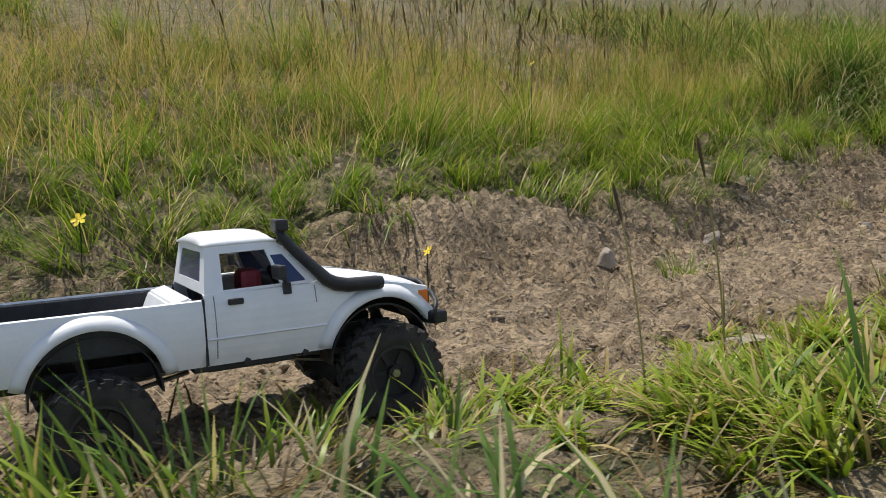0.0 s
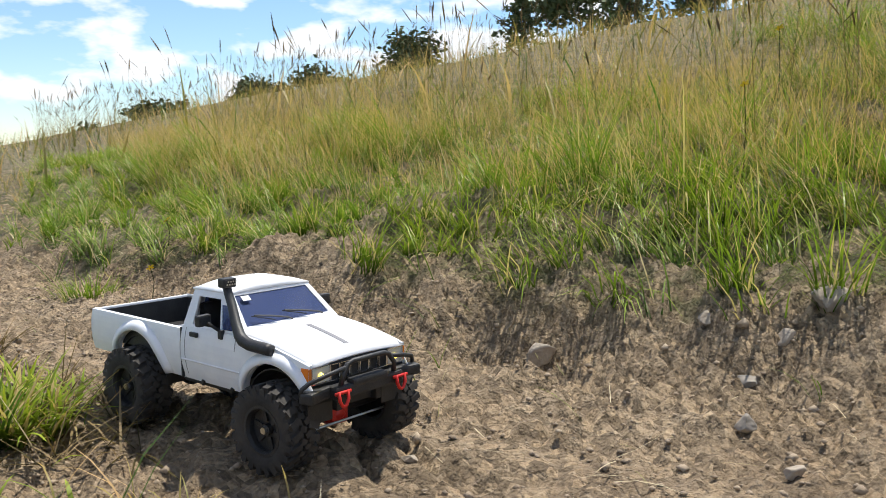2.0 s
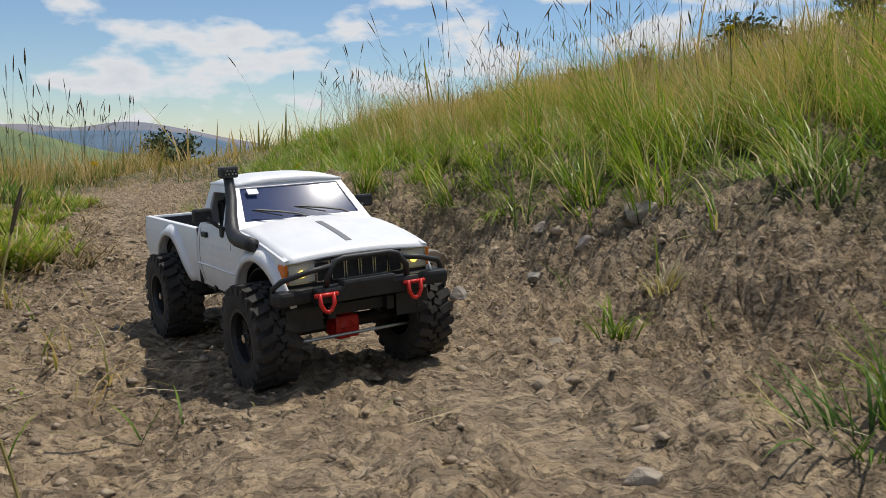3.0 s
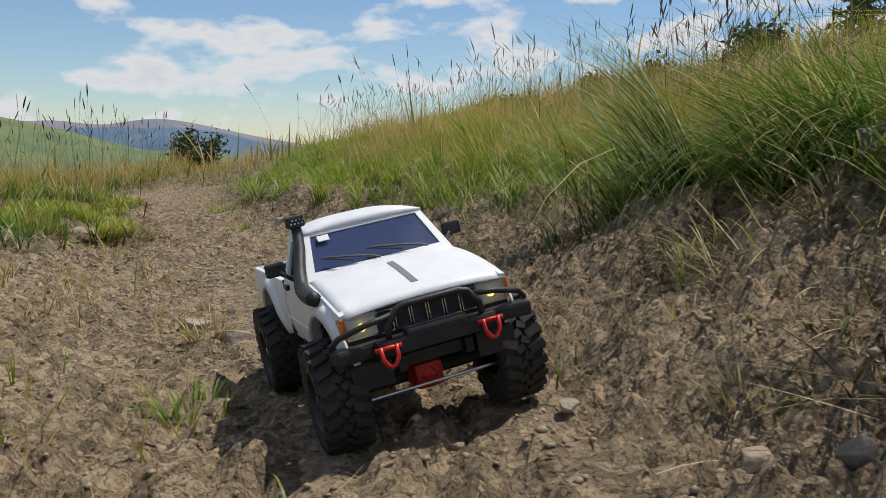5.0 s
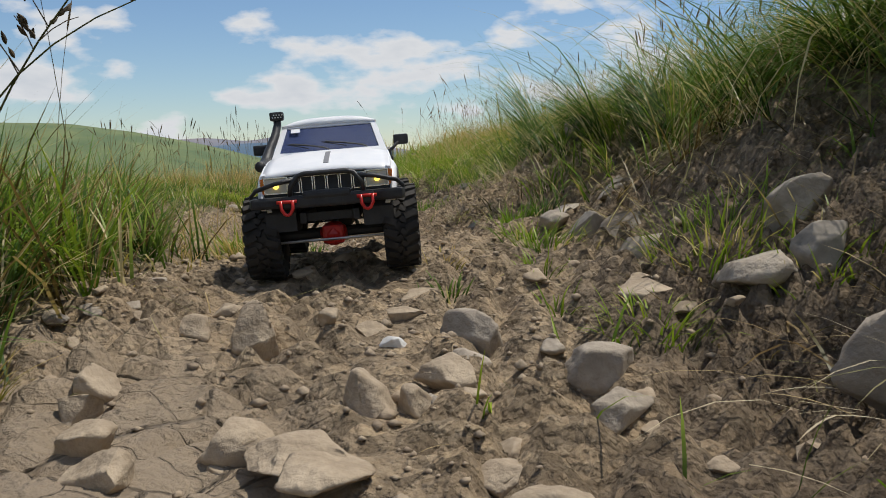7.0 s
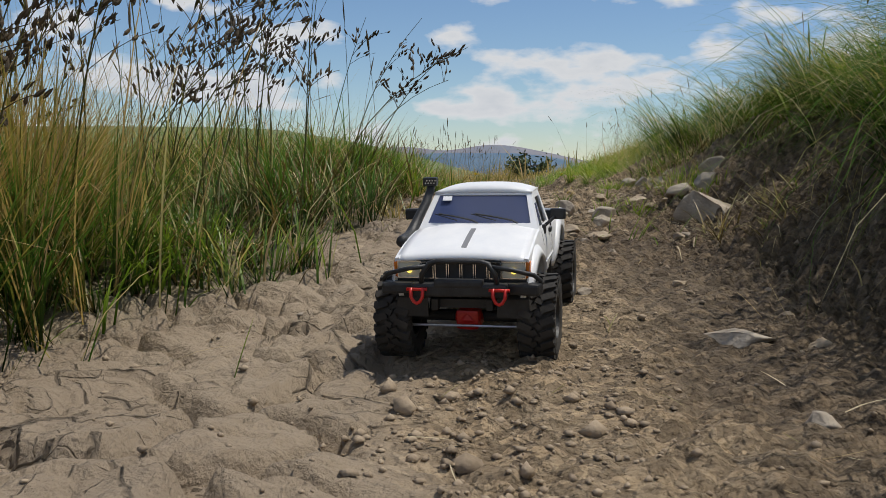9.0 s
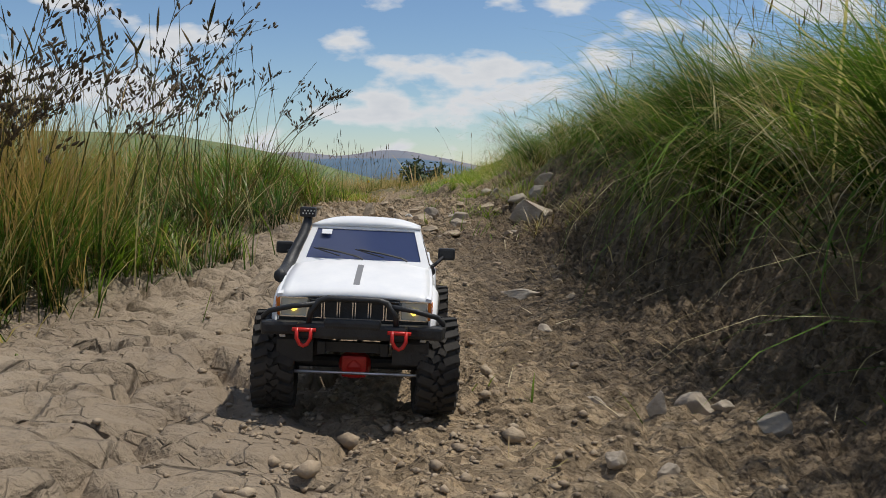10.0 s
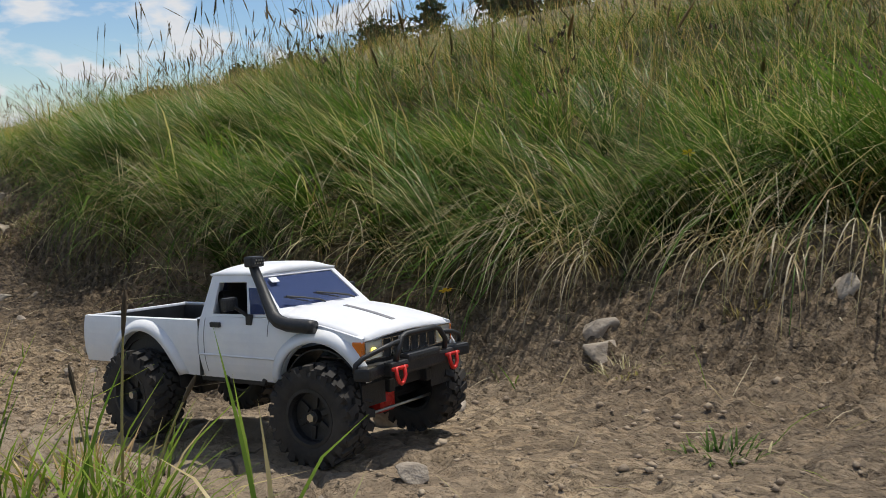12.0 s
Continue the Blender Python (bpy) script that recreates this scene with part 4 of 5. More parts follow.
stones(160, D, "dark pitted stone at the foot of the bank", (
    (0.165, 0.615, 0.046, 0.85), (0.295, 0.370, 0.040, 0.7), (0.609, -0.747, 0.025, 0.8), (-0.261, 2.236, 0.028, 0.7),
    (-0.341, 2.152, 0.020, 0.7), (0.019, 0.995, 0.018, 0.8), (0.928, -1.050, 0.046, 0.6)))
stones(180, G, "pale stone lying on the dark soil by the bank", (
    (0.538, -0.728, 0.018, 1.1), (0.565, -0.704, 0.026, 0.85), (0.579, -0.727, 0.016, 0.5), (0.428, -0.474, 0.023, 0.6), (0.374, -0.308, 0.060, 0.25),
    (0.546, -0.833, 0.013, 0.8), (0.495, -0.692, 0.015, 0.6), (0.519, -0.837, 0.014, 0.8)))
stones(200, G, "pale stone in the earth bank", (
    (-0.356, 2.430, 0.040, 0.75), (-0.148, 2.240, 0.050, 0.5), (-0.377, 2.070, 0.015, 0.7), (-0.586, 2.226, 0.012, 0.7), (-0.245, 2.315, 0.016, 0.8),
    (-0.209, 2.247, 0.024, 0.7), (-0.281, 1.983, 0.018, 0.8), (-0.549, 2.684, 0.034, 0.7), (-0.425, 2.408, 0.019, 0.7)))
stones(220, G, "grey stone in the earth slope", (
    (0.776, -1.413, 0.033, 0.8), (0.823, -1.387, 0.038, 0.45), (0.931, -1.058, 0.050, 0.5), (1.069, -1.208, 0.040, 0.6), (1.055, -1.244, 0.042, 0.6),
    (0.815, -1.011, 0.019, 0.7), (0.689, -1.565, 0.014, 0.8), (0.742, -1.566, 0.022, 0.5)))
stones(240, G, "flat grey stone in the track edge", (
    (-0.418, 1.516, 0.040, 0.4), (-0.358, 1.438, 0.036, 0.45), (-0.092, 1.086, 0.016, 0.5), (0.200, 0.878, 0.048, 0.35), (0.136, 0.793, 0.060, 0.3), (0.185, 0.800, 0.040, 0.3), (-0.295, 1.688, 0.018, 0.5)))
stones(270, T, "broad tan stone bedded flush in the clay", (
    (0.051, 0.146, 0.062, 0.15), (0.058, 0.095, 0.036, 0.3), (0.195, 0.100, 0.032, 0.3), (0.197, 0.390, 0.044, 0.2), (0.049, 0.405, 0.034, 0.4), (0.050, 0.360, 0.024, 0.55),
    (-0.067, 0.366, 0.019, 0.6), (-0.061, 0.308, 0.028, 0.6), (0.033, 0.338, 0.019, 0.6), (0.012, 0.330, 0.016, 0.6), (0.031, 0.086, 0.016, 0.8), (-0.119, 0.836, 0.048, 0.15), (-0.036, 0.780, 0.030, 0.3)))
stones(290, G, "grey stone lodged in the crumbling slope", (
    (0.162, 0.700, 0.038, 0.6), (0.199, 0.588, 0.045, 0.6), (0.300, 0.440, 0.044, 0.7), (0.130, 0.670, 0.034, 0.6), (0.112, 1.030, 0.022, 0.7), (0.255, 0.390, 0.032, 0.7), (1.243, -1.370, 0.034, 0.7), (0.937, -1.015, 0.040, 0.5)))
stone("stone", -0.025, 0.318, (0.026, 0.024, 0.040), 261, T, "upright tan stone in the dry track", 10)
stone("stone", 0.052, 0.318, (0.017, 0.010, 0.008), 262, STONE_WHITE, "small white fragment on the soil", 20)
stone("stone", 0.165, 1.275, (0.066, 0.050, 0.050), 263, D, "grey rock jutting from the bank", 8)
stone("stone", 0.320, 0.250, (0.095, 0.066, 0.076), 266, G, "large worn grey stone at the foot of the bank", 20)
stone("slab", -0.930, 2.515, (0.150, 0.105, 0.024), 264, G, "pale flat slab beside the track", 70, 0.5)
stone("slab", -0.945, 2.720, (0.070, 0.030, 0.012), 265, G, "narrow pale slab in the grass", 75)

pick = random.Random(77)
placed = 0
while placed < 75:
    y, d, w = pick.uniform(-0.30, 0.52), pick.uniform(-0.24, 0.26), pick.uniform(0.009, 0.022)
    x = float(np.interp(y, _y, _x)) + d
    if abs(abs(d) - 0.05) < 0.018 or pick.random() > (1.0 if y > 0.02 else 0.45) or d < -float(along(y, VERGE)):
        continue
    placed += 1
    stone("stone", x, y, (w, w * pick.uniform(0.6, 0.9), w * pick.uniform(0.35, 0.6)), 400 + placed, T if placed % 3 else G,
          "small worn tan stone bedded in dry clay" if placed % 3 else "small grey stone bedded in dry clay", pick.uniform(0, 180), pick.uniform(0.48, 0.68), detail=3)


def crumbs(name, n, area, keep, sizes, mat, label):
    """Loose bits lying on the soil: squashed, knobbly, joined."""
    x, y = sown(n, *area, keep)
    m = len(x)
    unit = np.array([(1, 0, 0), (-1, 0, 0), (0, 1, 0), (0, -1, 0), (0, 0, 1), (0, 0, -1), (0.62, 0.62, 0.45), (-0.62, -0.62, 0.45)]) * 0.5
    tris = np.array([(0, 6, 4), (6, 2, 4), (2, 1, 4), (1, 7, 4), (7, 3, 4), (3, 0, 4), (0, 2, 6), (1, 3, 7), (2, 0, 5), (1, 2, 5), (3, 1, 5), (0, 3, 5)])
    s = rng.uniform(sizes[0], sizes[1], m) * (0.6 + 0.8 * rng.random(m) ** 3)
    shape = unit[None] * rng.uniform(0.7, 1.3, (m, len(unit), 1)) * np.stack([s, s * rng.uniform(0.6, 1, m), s * rng.uniform(0.45, 0.8, m)], -1)[:, None]
    a = rng.uniform(0, 6.28, m)[:, None]
    px = shape[..., 0] * np.cos(a) - shape[..., 1] * np.sin(a)
    py = shape[..., 0] * np.sin(a) + shape[..., 1] * np.cos(a)
    z = land(x, y)
    v = np.stack([px + x[:, None], py + y[:, None], shape[..., 2] + (z + 0.12 * s)[:, None]], -1).reshape(-1, 3)
    f = (np.arange(m)[:, None, None] * len(unit) + tris[None]).reshape(-1, 3)
    return tagged(mesh_from(name, v, [f], mat, smooth=False), label, "gravel", kind="stuff")


BARE = lambda x, y: (1 - turf(x, y)) * (1 - 0.88 * clay_part(x, y)) * (1 - 0.8 * damp_shade_part(x, y)) * (0.35 + 0.65 * step(-0.2, 0.3, fbm(x * 3, y * 3, 2, 8)))
crumbs("soil_crumbs", 75000, (-1.3, 1.5, -2.3, 3.6), BARE, (0.002, 0.0085), CLOD, "loose dry crumbs of soil on the track")
crumbs("pebbles", 4000, (-1.3, 1.5, -2.3, 3.6), BARE, (0.004, 0.013), STONE_TAN, "small grey pebbles on the track")
crumbs("rut_clods", 5500, (0.05, 0.6, -1.3, -0.35), lambda x, y: step(0.13, 0.05, np.abs(across(x, y) - 0.0)) * 0.8, (0.002, 0.0072), CLOD, "broken clods churned up in the rut")
crumbs("rut_lumps", 600, (0.05, 0.6, -1.25, -0.45), lambda x, y: step(0.12, 0.04, np.abs(across(x, y) + 0.01)) * 0.8, (0.007, 0.016), CLOD, "larger broken lumps of clay in the rut")

# ---- far trees and bushes ----


def tree(x, y, tall, wide, seed, label, name="bush", conifer=False):
    r = random.Random(seed)
    base = new(name)
    base.matrix_world = pose(x, y, float(land(np.array(x), np.array(y), False)) - 0.1)
    tagged(base, label, "tree" if conifer or tall > 2.5 else "bush", "trees and bushes on the hill")
    bm = bmesh.new()
    tube(bm, [(0, 0, 0), (0.03 * tall, 0, tall * 0.4), (0, 0.02 * tall, tall * 0.8)], [tall * 0.035, tall * 0.022, tall * 0.006], 7)
    for _ in range(9):
        z, a, s = r.uniform(0.2, 0.75) * tall, r.uniform(0, 6.28), r.uniform(0.3, 0.5) * wide
        tube(bm, [(0, 0, z), (math.cos(a) * s * 0.6, math.sin(a) * s * 0.6, z + 0.06 * tall), (math.cos(a) * s, math.sin(a) * s, z + 0.14 * tall)], [tall * 0.012, tall * 0.008, tall * 0.003], 5)
    part("trunk", bm, BARK, base)
    g = np.random.default_rng(seed)
    n = 2600
    if conifer:
        h = g.random(n) ** 0.8
        rad = wide * 0.5 * (1 - h) * g.uniform(0.3, 1, n) * (0.75 + 0.35 * np.sin(h * 40))
        a = g.uniform(0, 6.28, n)
        c = np.stack([np.cos(a) * rad, np.sin(a) * rad, tall * (0.12 + 0.88 * h)], -1)
    else:
        hub = np.stack([g.normal(0, wide * 0.2, 16), g.normal(0, wide * 0.2, 16), g.uniform(0.3, 0.92, 16) * tall], -1)
        c = hub[g.integers(0, 16, n)] + g.normal(0, 0.095, (n, 3)) * np.array([wide, wide, tall * 0.9])
        c[:, 2] = np.maximum(c[:, 2], 0.03 * tall)
    s = 0.032 * wide * g.uniform(0.6, 1.5, n)
    u, w = g.normal(0, 1, (n, 3)), g.normal(0, 1, (n, 3))
    u /= np.linalg.norm(u, axis=1)[:, None]
    w -= u * (u * w).sum(1)[:, None]
    w /= np.linalg.norm(w, axis=1)[:, None]
    u, w = u * s[:, None], w * (s * 0.6)[:, None]
    v = np.stack([c - u, c - w, c + u, c + w], 1).reshape(-1, 3)
    crown = mesh_from("crown", v, [np.arange(4 * n).reshape(-1, 4)], LEAF, smooth=False)
    crown.parent = base


for k, (x, y, tall, wide, conifer, label, name) in enumerate((
        (-11.5, 41.0, 3.0, 3.0, False, "lone dark shrub at the edge of the field", "bush"),
        (11.4, 20.6, 3.0, 2.8, False, "dark bushy tree on the skyline", "tree"),
        (9.0, 26.5, 2.2, 2.4, False, "dark bush on the skyline", "bush"),
        (6.6, 28.5, 1.9, 2.2, False, "dark bush on the skyline", "bush"),
        (4.6, 30.0, 1.7, 2.4, False, "low dark bush on the skyline", "bush"),
        (2.2, 32.0, 1.6, 2.6, False, "low spreading bush on the skyline", "bush"),
        (-0.3, 34.0, 1.5, 2.4, False, "low spreading bush on the skyline", "bush"),
        (13.5, 17.0, 3.4, 2.6, False, "dark bushy tree on the slope", "tree"),
        (7.0, 16.0, 1.7, 1.3, True, "young conifer above the bank", "conifer"),
        (8.2, 14.5, 2.0, 1.6, True, "young conifer above the bank", "conifer"),
        (9.0, 13.6, 2.2, 2.0, True, "spreading young conifer above the bank", "conifer"),
        (10.0, 11.2, 3.2, 2.2, True, "dark young conifer above the bank", "conifer"),
        (10.8, 9.0, 2.6, 2.6, True, "broad young conifer above the bank", "conifer"))):
    tree(x, y, tall, wide, 40 + k, label, name, conifer)

# ---- tall dark flowering rushes on the verge ----


def rush(x, y, tall, lean, way, seed, label):
    r = random.Random(seed)
    base = new("rush")
    base.matrix_world = pose(x, y, float(land(np.array(x), np.array(y), False)) - 0.003, 0, 0, way)
    tagged(base, label, "rush", "dark rushes on the verge")

    def at(s):
        return Vector((math.sin(radians(lean) * (0.3 + s)) * s * tall, 0.01 * math.sin(s * 4 + seed), math.cos(radians(lean) * (0.3 + s)) * s * tall))

    bm = bmesh.new()
    tube(bm, [at(k / 8) for k in range(9)], [0.0011 - 0.0007 * k / 8 for k in range(9)], 5)
    part("stem", bm, SEED, base)
    for k in range(r.randint(4, 7)):
        s = r.uniform(0.55, 0.98)
        bm = bmesh.new()
        p, a, size = at(s), r.uniform(0, 6.28), r.uniform(0.03, 0.075)
        way_out = Vector((math.cos(a) * 0.7 + 0.4, math.sin(a) * 0.7, 0.75)).normalized()
        pts = [p + way_out * size * q + Vector((0, 0, -0.25 * size * q * q)) for q in (0, 0.35, 0.7, 1.0)]
        tube(bm, pts, [0.0005, 0.0004, 0.0004, 0.0003], 4)
        for q in range(r.randint(3, 7)):
            c = pts[r.randint(1, 3)] + Vector((r.uniform(-1, 1), r.uniform(-1, 1), r.uniform(-0.4, 1))) * 0.006
            d = (way_out + Vector((r.uniform(-0.6, 0.6), r.uniform(-0.6, 0.6), 0.2))).normalized() * r.uniform(0.004, 0.008)
            tube(bm, [c - d * 0.6, c - d * 0.1, c + d * 0.4, c + d], [0.0004, 0.0017, 0.0014, 0.0003], 5)
        part("flower_branch", bm, RUSH, base)


RUSH = worn("dark_rush", (0.035, 0.024, 0.012), (0.11, 0.075, 0.035), 60, 0.8)
rr = random.Random(5)
for k in range(70):
    y = rr.uniform(-0.80, 0.15) if k % 3 else rr.uniform(-0.80, -0.45)
    edge = float(np.interp(y, _y, _x)) - float(along(y, VERGE))
    rush(edge - rr.uniform(0.02, 0.30), y, rr.uniform(0.24, 0.40), rr.uniform(-6, 32), rr.uniform(-40, 60), 300 + k, "dark flowering rush stem on the grassy verge")
for k in range(10):
    y = rr.uniform(-1.9, -0.4)
    edge = float(np.interp(y, _y, _x)) + float(along(y, FOOT)) + float(along(y, DEEP))
    rush(edge + rr.uniform(0.15, 0.6), y, rr.uniform(0.30, 0.44), rr.uniform(0, 20), rr.uniform(120, 240), 340 + k, "tall dark flowering stem above the bank")

for x, y, tall, lean, way in ((-0.265, 0.375, 0.28, 26, 5), (-0.280, 0.340, 0.31, 18, 25), (-0.290, 0.410, 0.25, 34, -10), (-0.330, 0.360, 0.30, 10, 40)):
    rush(x, y, tall, lean, way, 380 + int(100 * tall), "tall dark branching rush leaning over the track")


def dry_stem(x, y, tall, lean, way, seed):
    """One dry grass stem with a narrow seed head."""
    base = new("dry_grass_stem")
    base.matrix_world = pose(x, y, float(land(np.array(x), np.array(y), False)) - 0.003, 0, 0, way)
    tagged(base, "single dry grass stem standing at the track edge", "grass", "dry stems at the track edge")
    pts = [Vector((math.sin(radians(lean) * (0.5 + k / 8)) * tall * k / 8, 0, tall * k / 8)) for k in range(9)]
    bm = bmesh.new()
    tube(bm, pts, [0.0008, 0.0008, 0.0007, 0.0007, 0.0006, 0.0006, 0.0005, 0.0005, 0.0004], 6)
    part("stem", bm, DRY_STEM, base)
    bm = bmesh.new()
    way_up = (pts[8] - pts[7]).normalized()
    tube(bm, [pts[8] + way_up * tall * s for s in (-0.16, -0.12, -0.05, 0.0, 0.03)], [0.0004, 0.0009, 0.0012, 0.0008, 0.0002], 6)
    part("seed_head", bm, RUSH, base)


DRY_STEM = worn("dry_stem", (0.22, 0.19, 0.06), (0.42, 0.35, 0.13), 60, 0.8)
for k, (x, y, tall, lean, way) in enumerate(((0.592, -1.600, 0.115, 3, 20), (0.580, -1.580, 0.08, 6, 120), (0.600, -1.600, 0.075, 14, 0),
                                             (-1.120, 2.900, 0.13, 6, 60), (-1.070, 2.820, 0.16, 10, 120), (-1.000, 2.380, 0.12, 14, 10), (-0.560, 1.750, 0.12, 8, 60), (-0.520, 1.700, 0.10, 12, 200))):
    dry_stem(x, y, tall, lean, way, k)

# ---- flowers ----


def flower(x, y, lift, size, seed):
    """A small yellow four-petalled flower on a thin stem."""
    z = float(land(np.array(x), np.array(y), False))
    base = new("yellow_flower")
    base.matrix_world = pose(x, y, z)
    tagged(base, "small yellow wild flower among the grass", "flower", "yellow wild flowers")
    r = random.Random(seed)
    bm = bmesh.new()
    tube(bm, [(0, 0, 0), (0.004, 0, lift * 0.6), (0, 0, lift)], 0.0006, 5)
    part("stem", bm, GREEN, base)
    face = pose(0, 0, lift, r.uniform(20, 60), r.uniform(-30, 30), r.uniform(120, 260))
    for k in range(5):
        bm = bmesh.new()
        rows = []
        for s, w in ((0.08, 0.10), (0.5, 0.36), (0.85, 0.34), (1.0, 0.1)):
            rows.append([(s * size, -w * size * 0.8, 0.12 * size * s), (s * size, 0, 0.05 * size * s), (s * size, w * size * 0.8, 0.12 * size * s)])
        sheet(bm, rows)
        bm.transform(face @ pose(0, 0, 0, 0, 0, 72 * k))
        part("petal", bm, PETAL, base)


for k, (x, y, lift, size) in enumerate(((0.72, -0.79, 0.05, 0.006), (0.71, -0.80, 0.03, 0.006), (0.82, -0.92, 0.10, 0.007), (0.92, -1.13, 0.10, 0.008),
                                        (1.25, -1.10, 0.12, 0.008), (-0.64, 3.30, 0.05, 0.009), (-0.70, 2.95, 0.05, 0.006), (0.05, 2.6, 0.16, 0.007), (0.4, 2.9, 0.2, 0.008),
                                        (0.0, 1.8, 0.10, 0.006), (-1.3, 3.9, 0.1, 0.012), (-0.95, 3.8, 0.08, 0.01), (0.45, 1.2, 0.14, 0.006))):
    flower(x, y, lift, size, k)

# ---- the model truck (built in millimetres: x ahead, y to its left, z up from the ground) ----
MM = Matrix.Scale(0.001, 4)
truck = tagged(new("toy_truck"), "white radio-controlled pickup truck with black snorkel and big tyres", "toy truck")


def mm(name, bm, mat, parent=None, label="", smooth=False, at=None):
    bm.transform(MM)
    ob = part(name, bm, mat, parent or truck, label, smooth)
    if at:
        ob.location = Vector(at) * 0.001
    return ob


ARCHES = ((80, 39, 35), (-87, 39, 36))


def side_bottom(x):
    for cx, cz, r in ARCHES:
        if abs(x - cx) < r - 0.5:
            return max(cz + math.sqrt(r * r - (x - cx) ** 2), 46)
    return 50 if x < -120 else 46


def side_top(x):
    if x < -28:
        return 84
    if x < 40:
        return 87
    return 88.5 - 11.5 * ((x - 40) / 73) ** 1.6


def side_y(x, z):
    y = 49.5 - 4.0 * (max(0, 67 - z) / 20) ** 2 - 3.0 * (max(0, z - 70) / 18) ** 2
    return y - 0.00055 * max(0, x - 40) ** 2


def side_columns(lo, hi):
    xs = set(np.linspace(lo, hi, max(2, int((hi - lo) / 5))).tolist())
    for cx, cz, r in ARCHES:
        xs |= {cx - r * math.cos(math.pi * k / 26) for k in range(27)}
    return sorted(x for x in xs if lo <= x <= hi)


def side_panel(lo, hi, s):
    bm = bmesh.new()
    rows = []
    for x in side_columns(lo, hi):
        b, t = side_bottom(x), side_top(x)
        col = [(x, s * (side_y(x, b) - 3.5), b + 0.2)]
        for k in range(9):
            z = b + (t - b) * k / 8
            col.append((x, s * side_y(x, z), z))
        col.append((x, s * (side_y(x, t) - 3), t + 0.5))
        rows.append(col)
    sheet(bm, rows)
    thicken(bm, 1.4)
    return bm


def arch_flare(cx, cz, r, s):
    bm = bmesh.new()
    rows = []
    for k in range(25):
        a = math.radians(12 + (180 - 12 - (22 if cx > 0 else 10)) * k / 24)
        row = []
        for out, lift in ((0.3, 0.0), (0.3, 3.4), (3.5, 2.6), (8.0, 0.2)):
            x, z = cx - (r + out) * math.cos(a), cz + (r + out) * math.sin(a)
            row.append((x, s * (side_y(min(x, 112), z) + lift), z))
        rows.append(row)
    sheet(bm, rows)
    thicken(bm, 1.0)
    return bm


def ring_panel(bm, a, b, c, d, inset):
    """A framed opening: four outer corners, inset (start, end along ab; start, end along ad), shares of the sides."""
    a, b, c, d = (Vector(p) for p in (a, b, c, d))

    def at(u, v):
        return (a * (1 - u) + b * u) * (1 - v) + (d * (1 - u) + c * u) * v

    u0, u1, v0, v1 = inset
    outer = [bm.verts.new(at(u, v)) for u, v in ((0, 0), (1, 0), (1, 1), (0, 1))]
    corners = ((u0, v0), (u1, v0), (u1, v1), (u0, v1))
    inner = [bm.verts.new(at(u, v)) for u, v in corners]
    for k in range(4):
        bm.faces.new((outer[k], outer[(k + 1) % 4], inner[(k + 1) % 4], inner[k]))
    return [at(u, v) for u, v in corners]


def pane(corners, push=(0, 0, 0)):
    bm = bmesh.new()
    bm.faces.new([bm.verts.new(p + Vector(push)) for p in corners])
    thicken(bm, 0.8)
    return bm


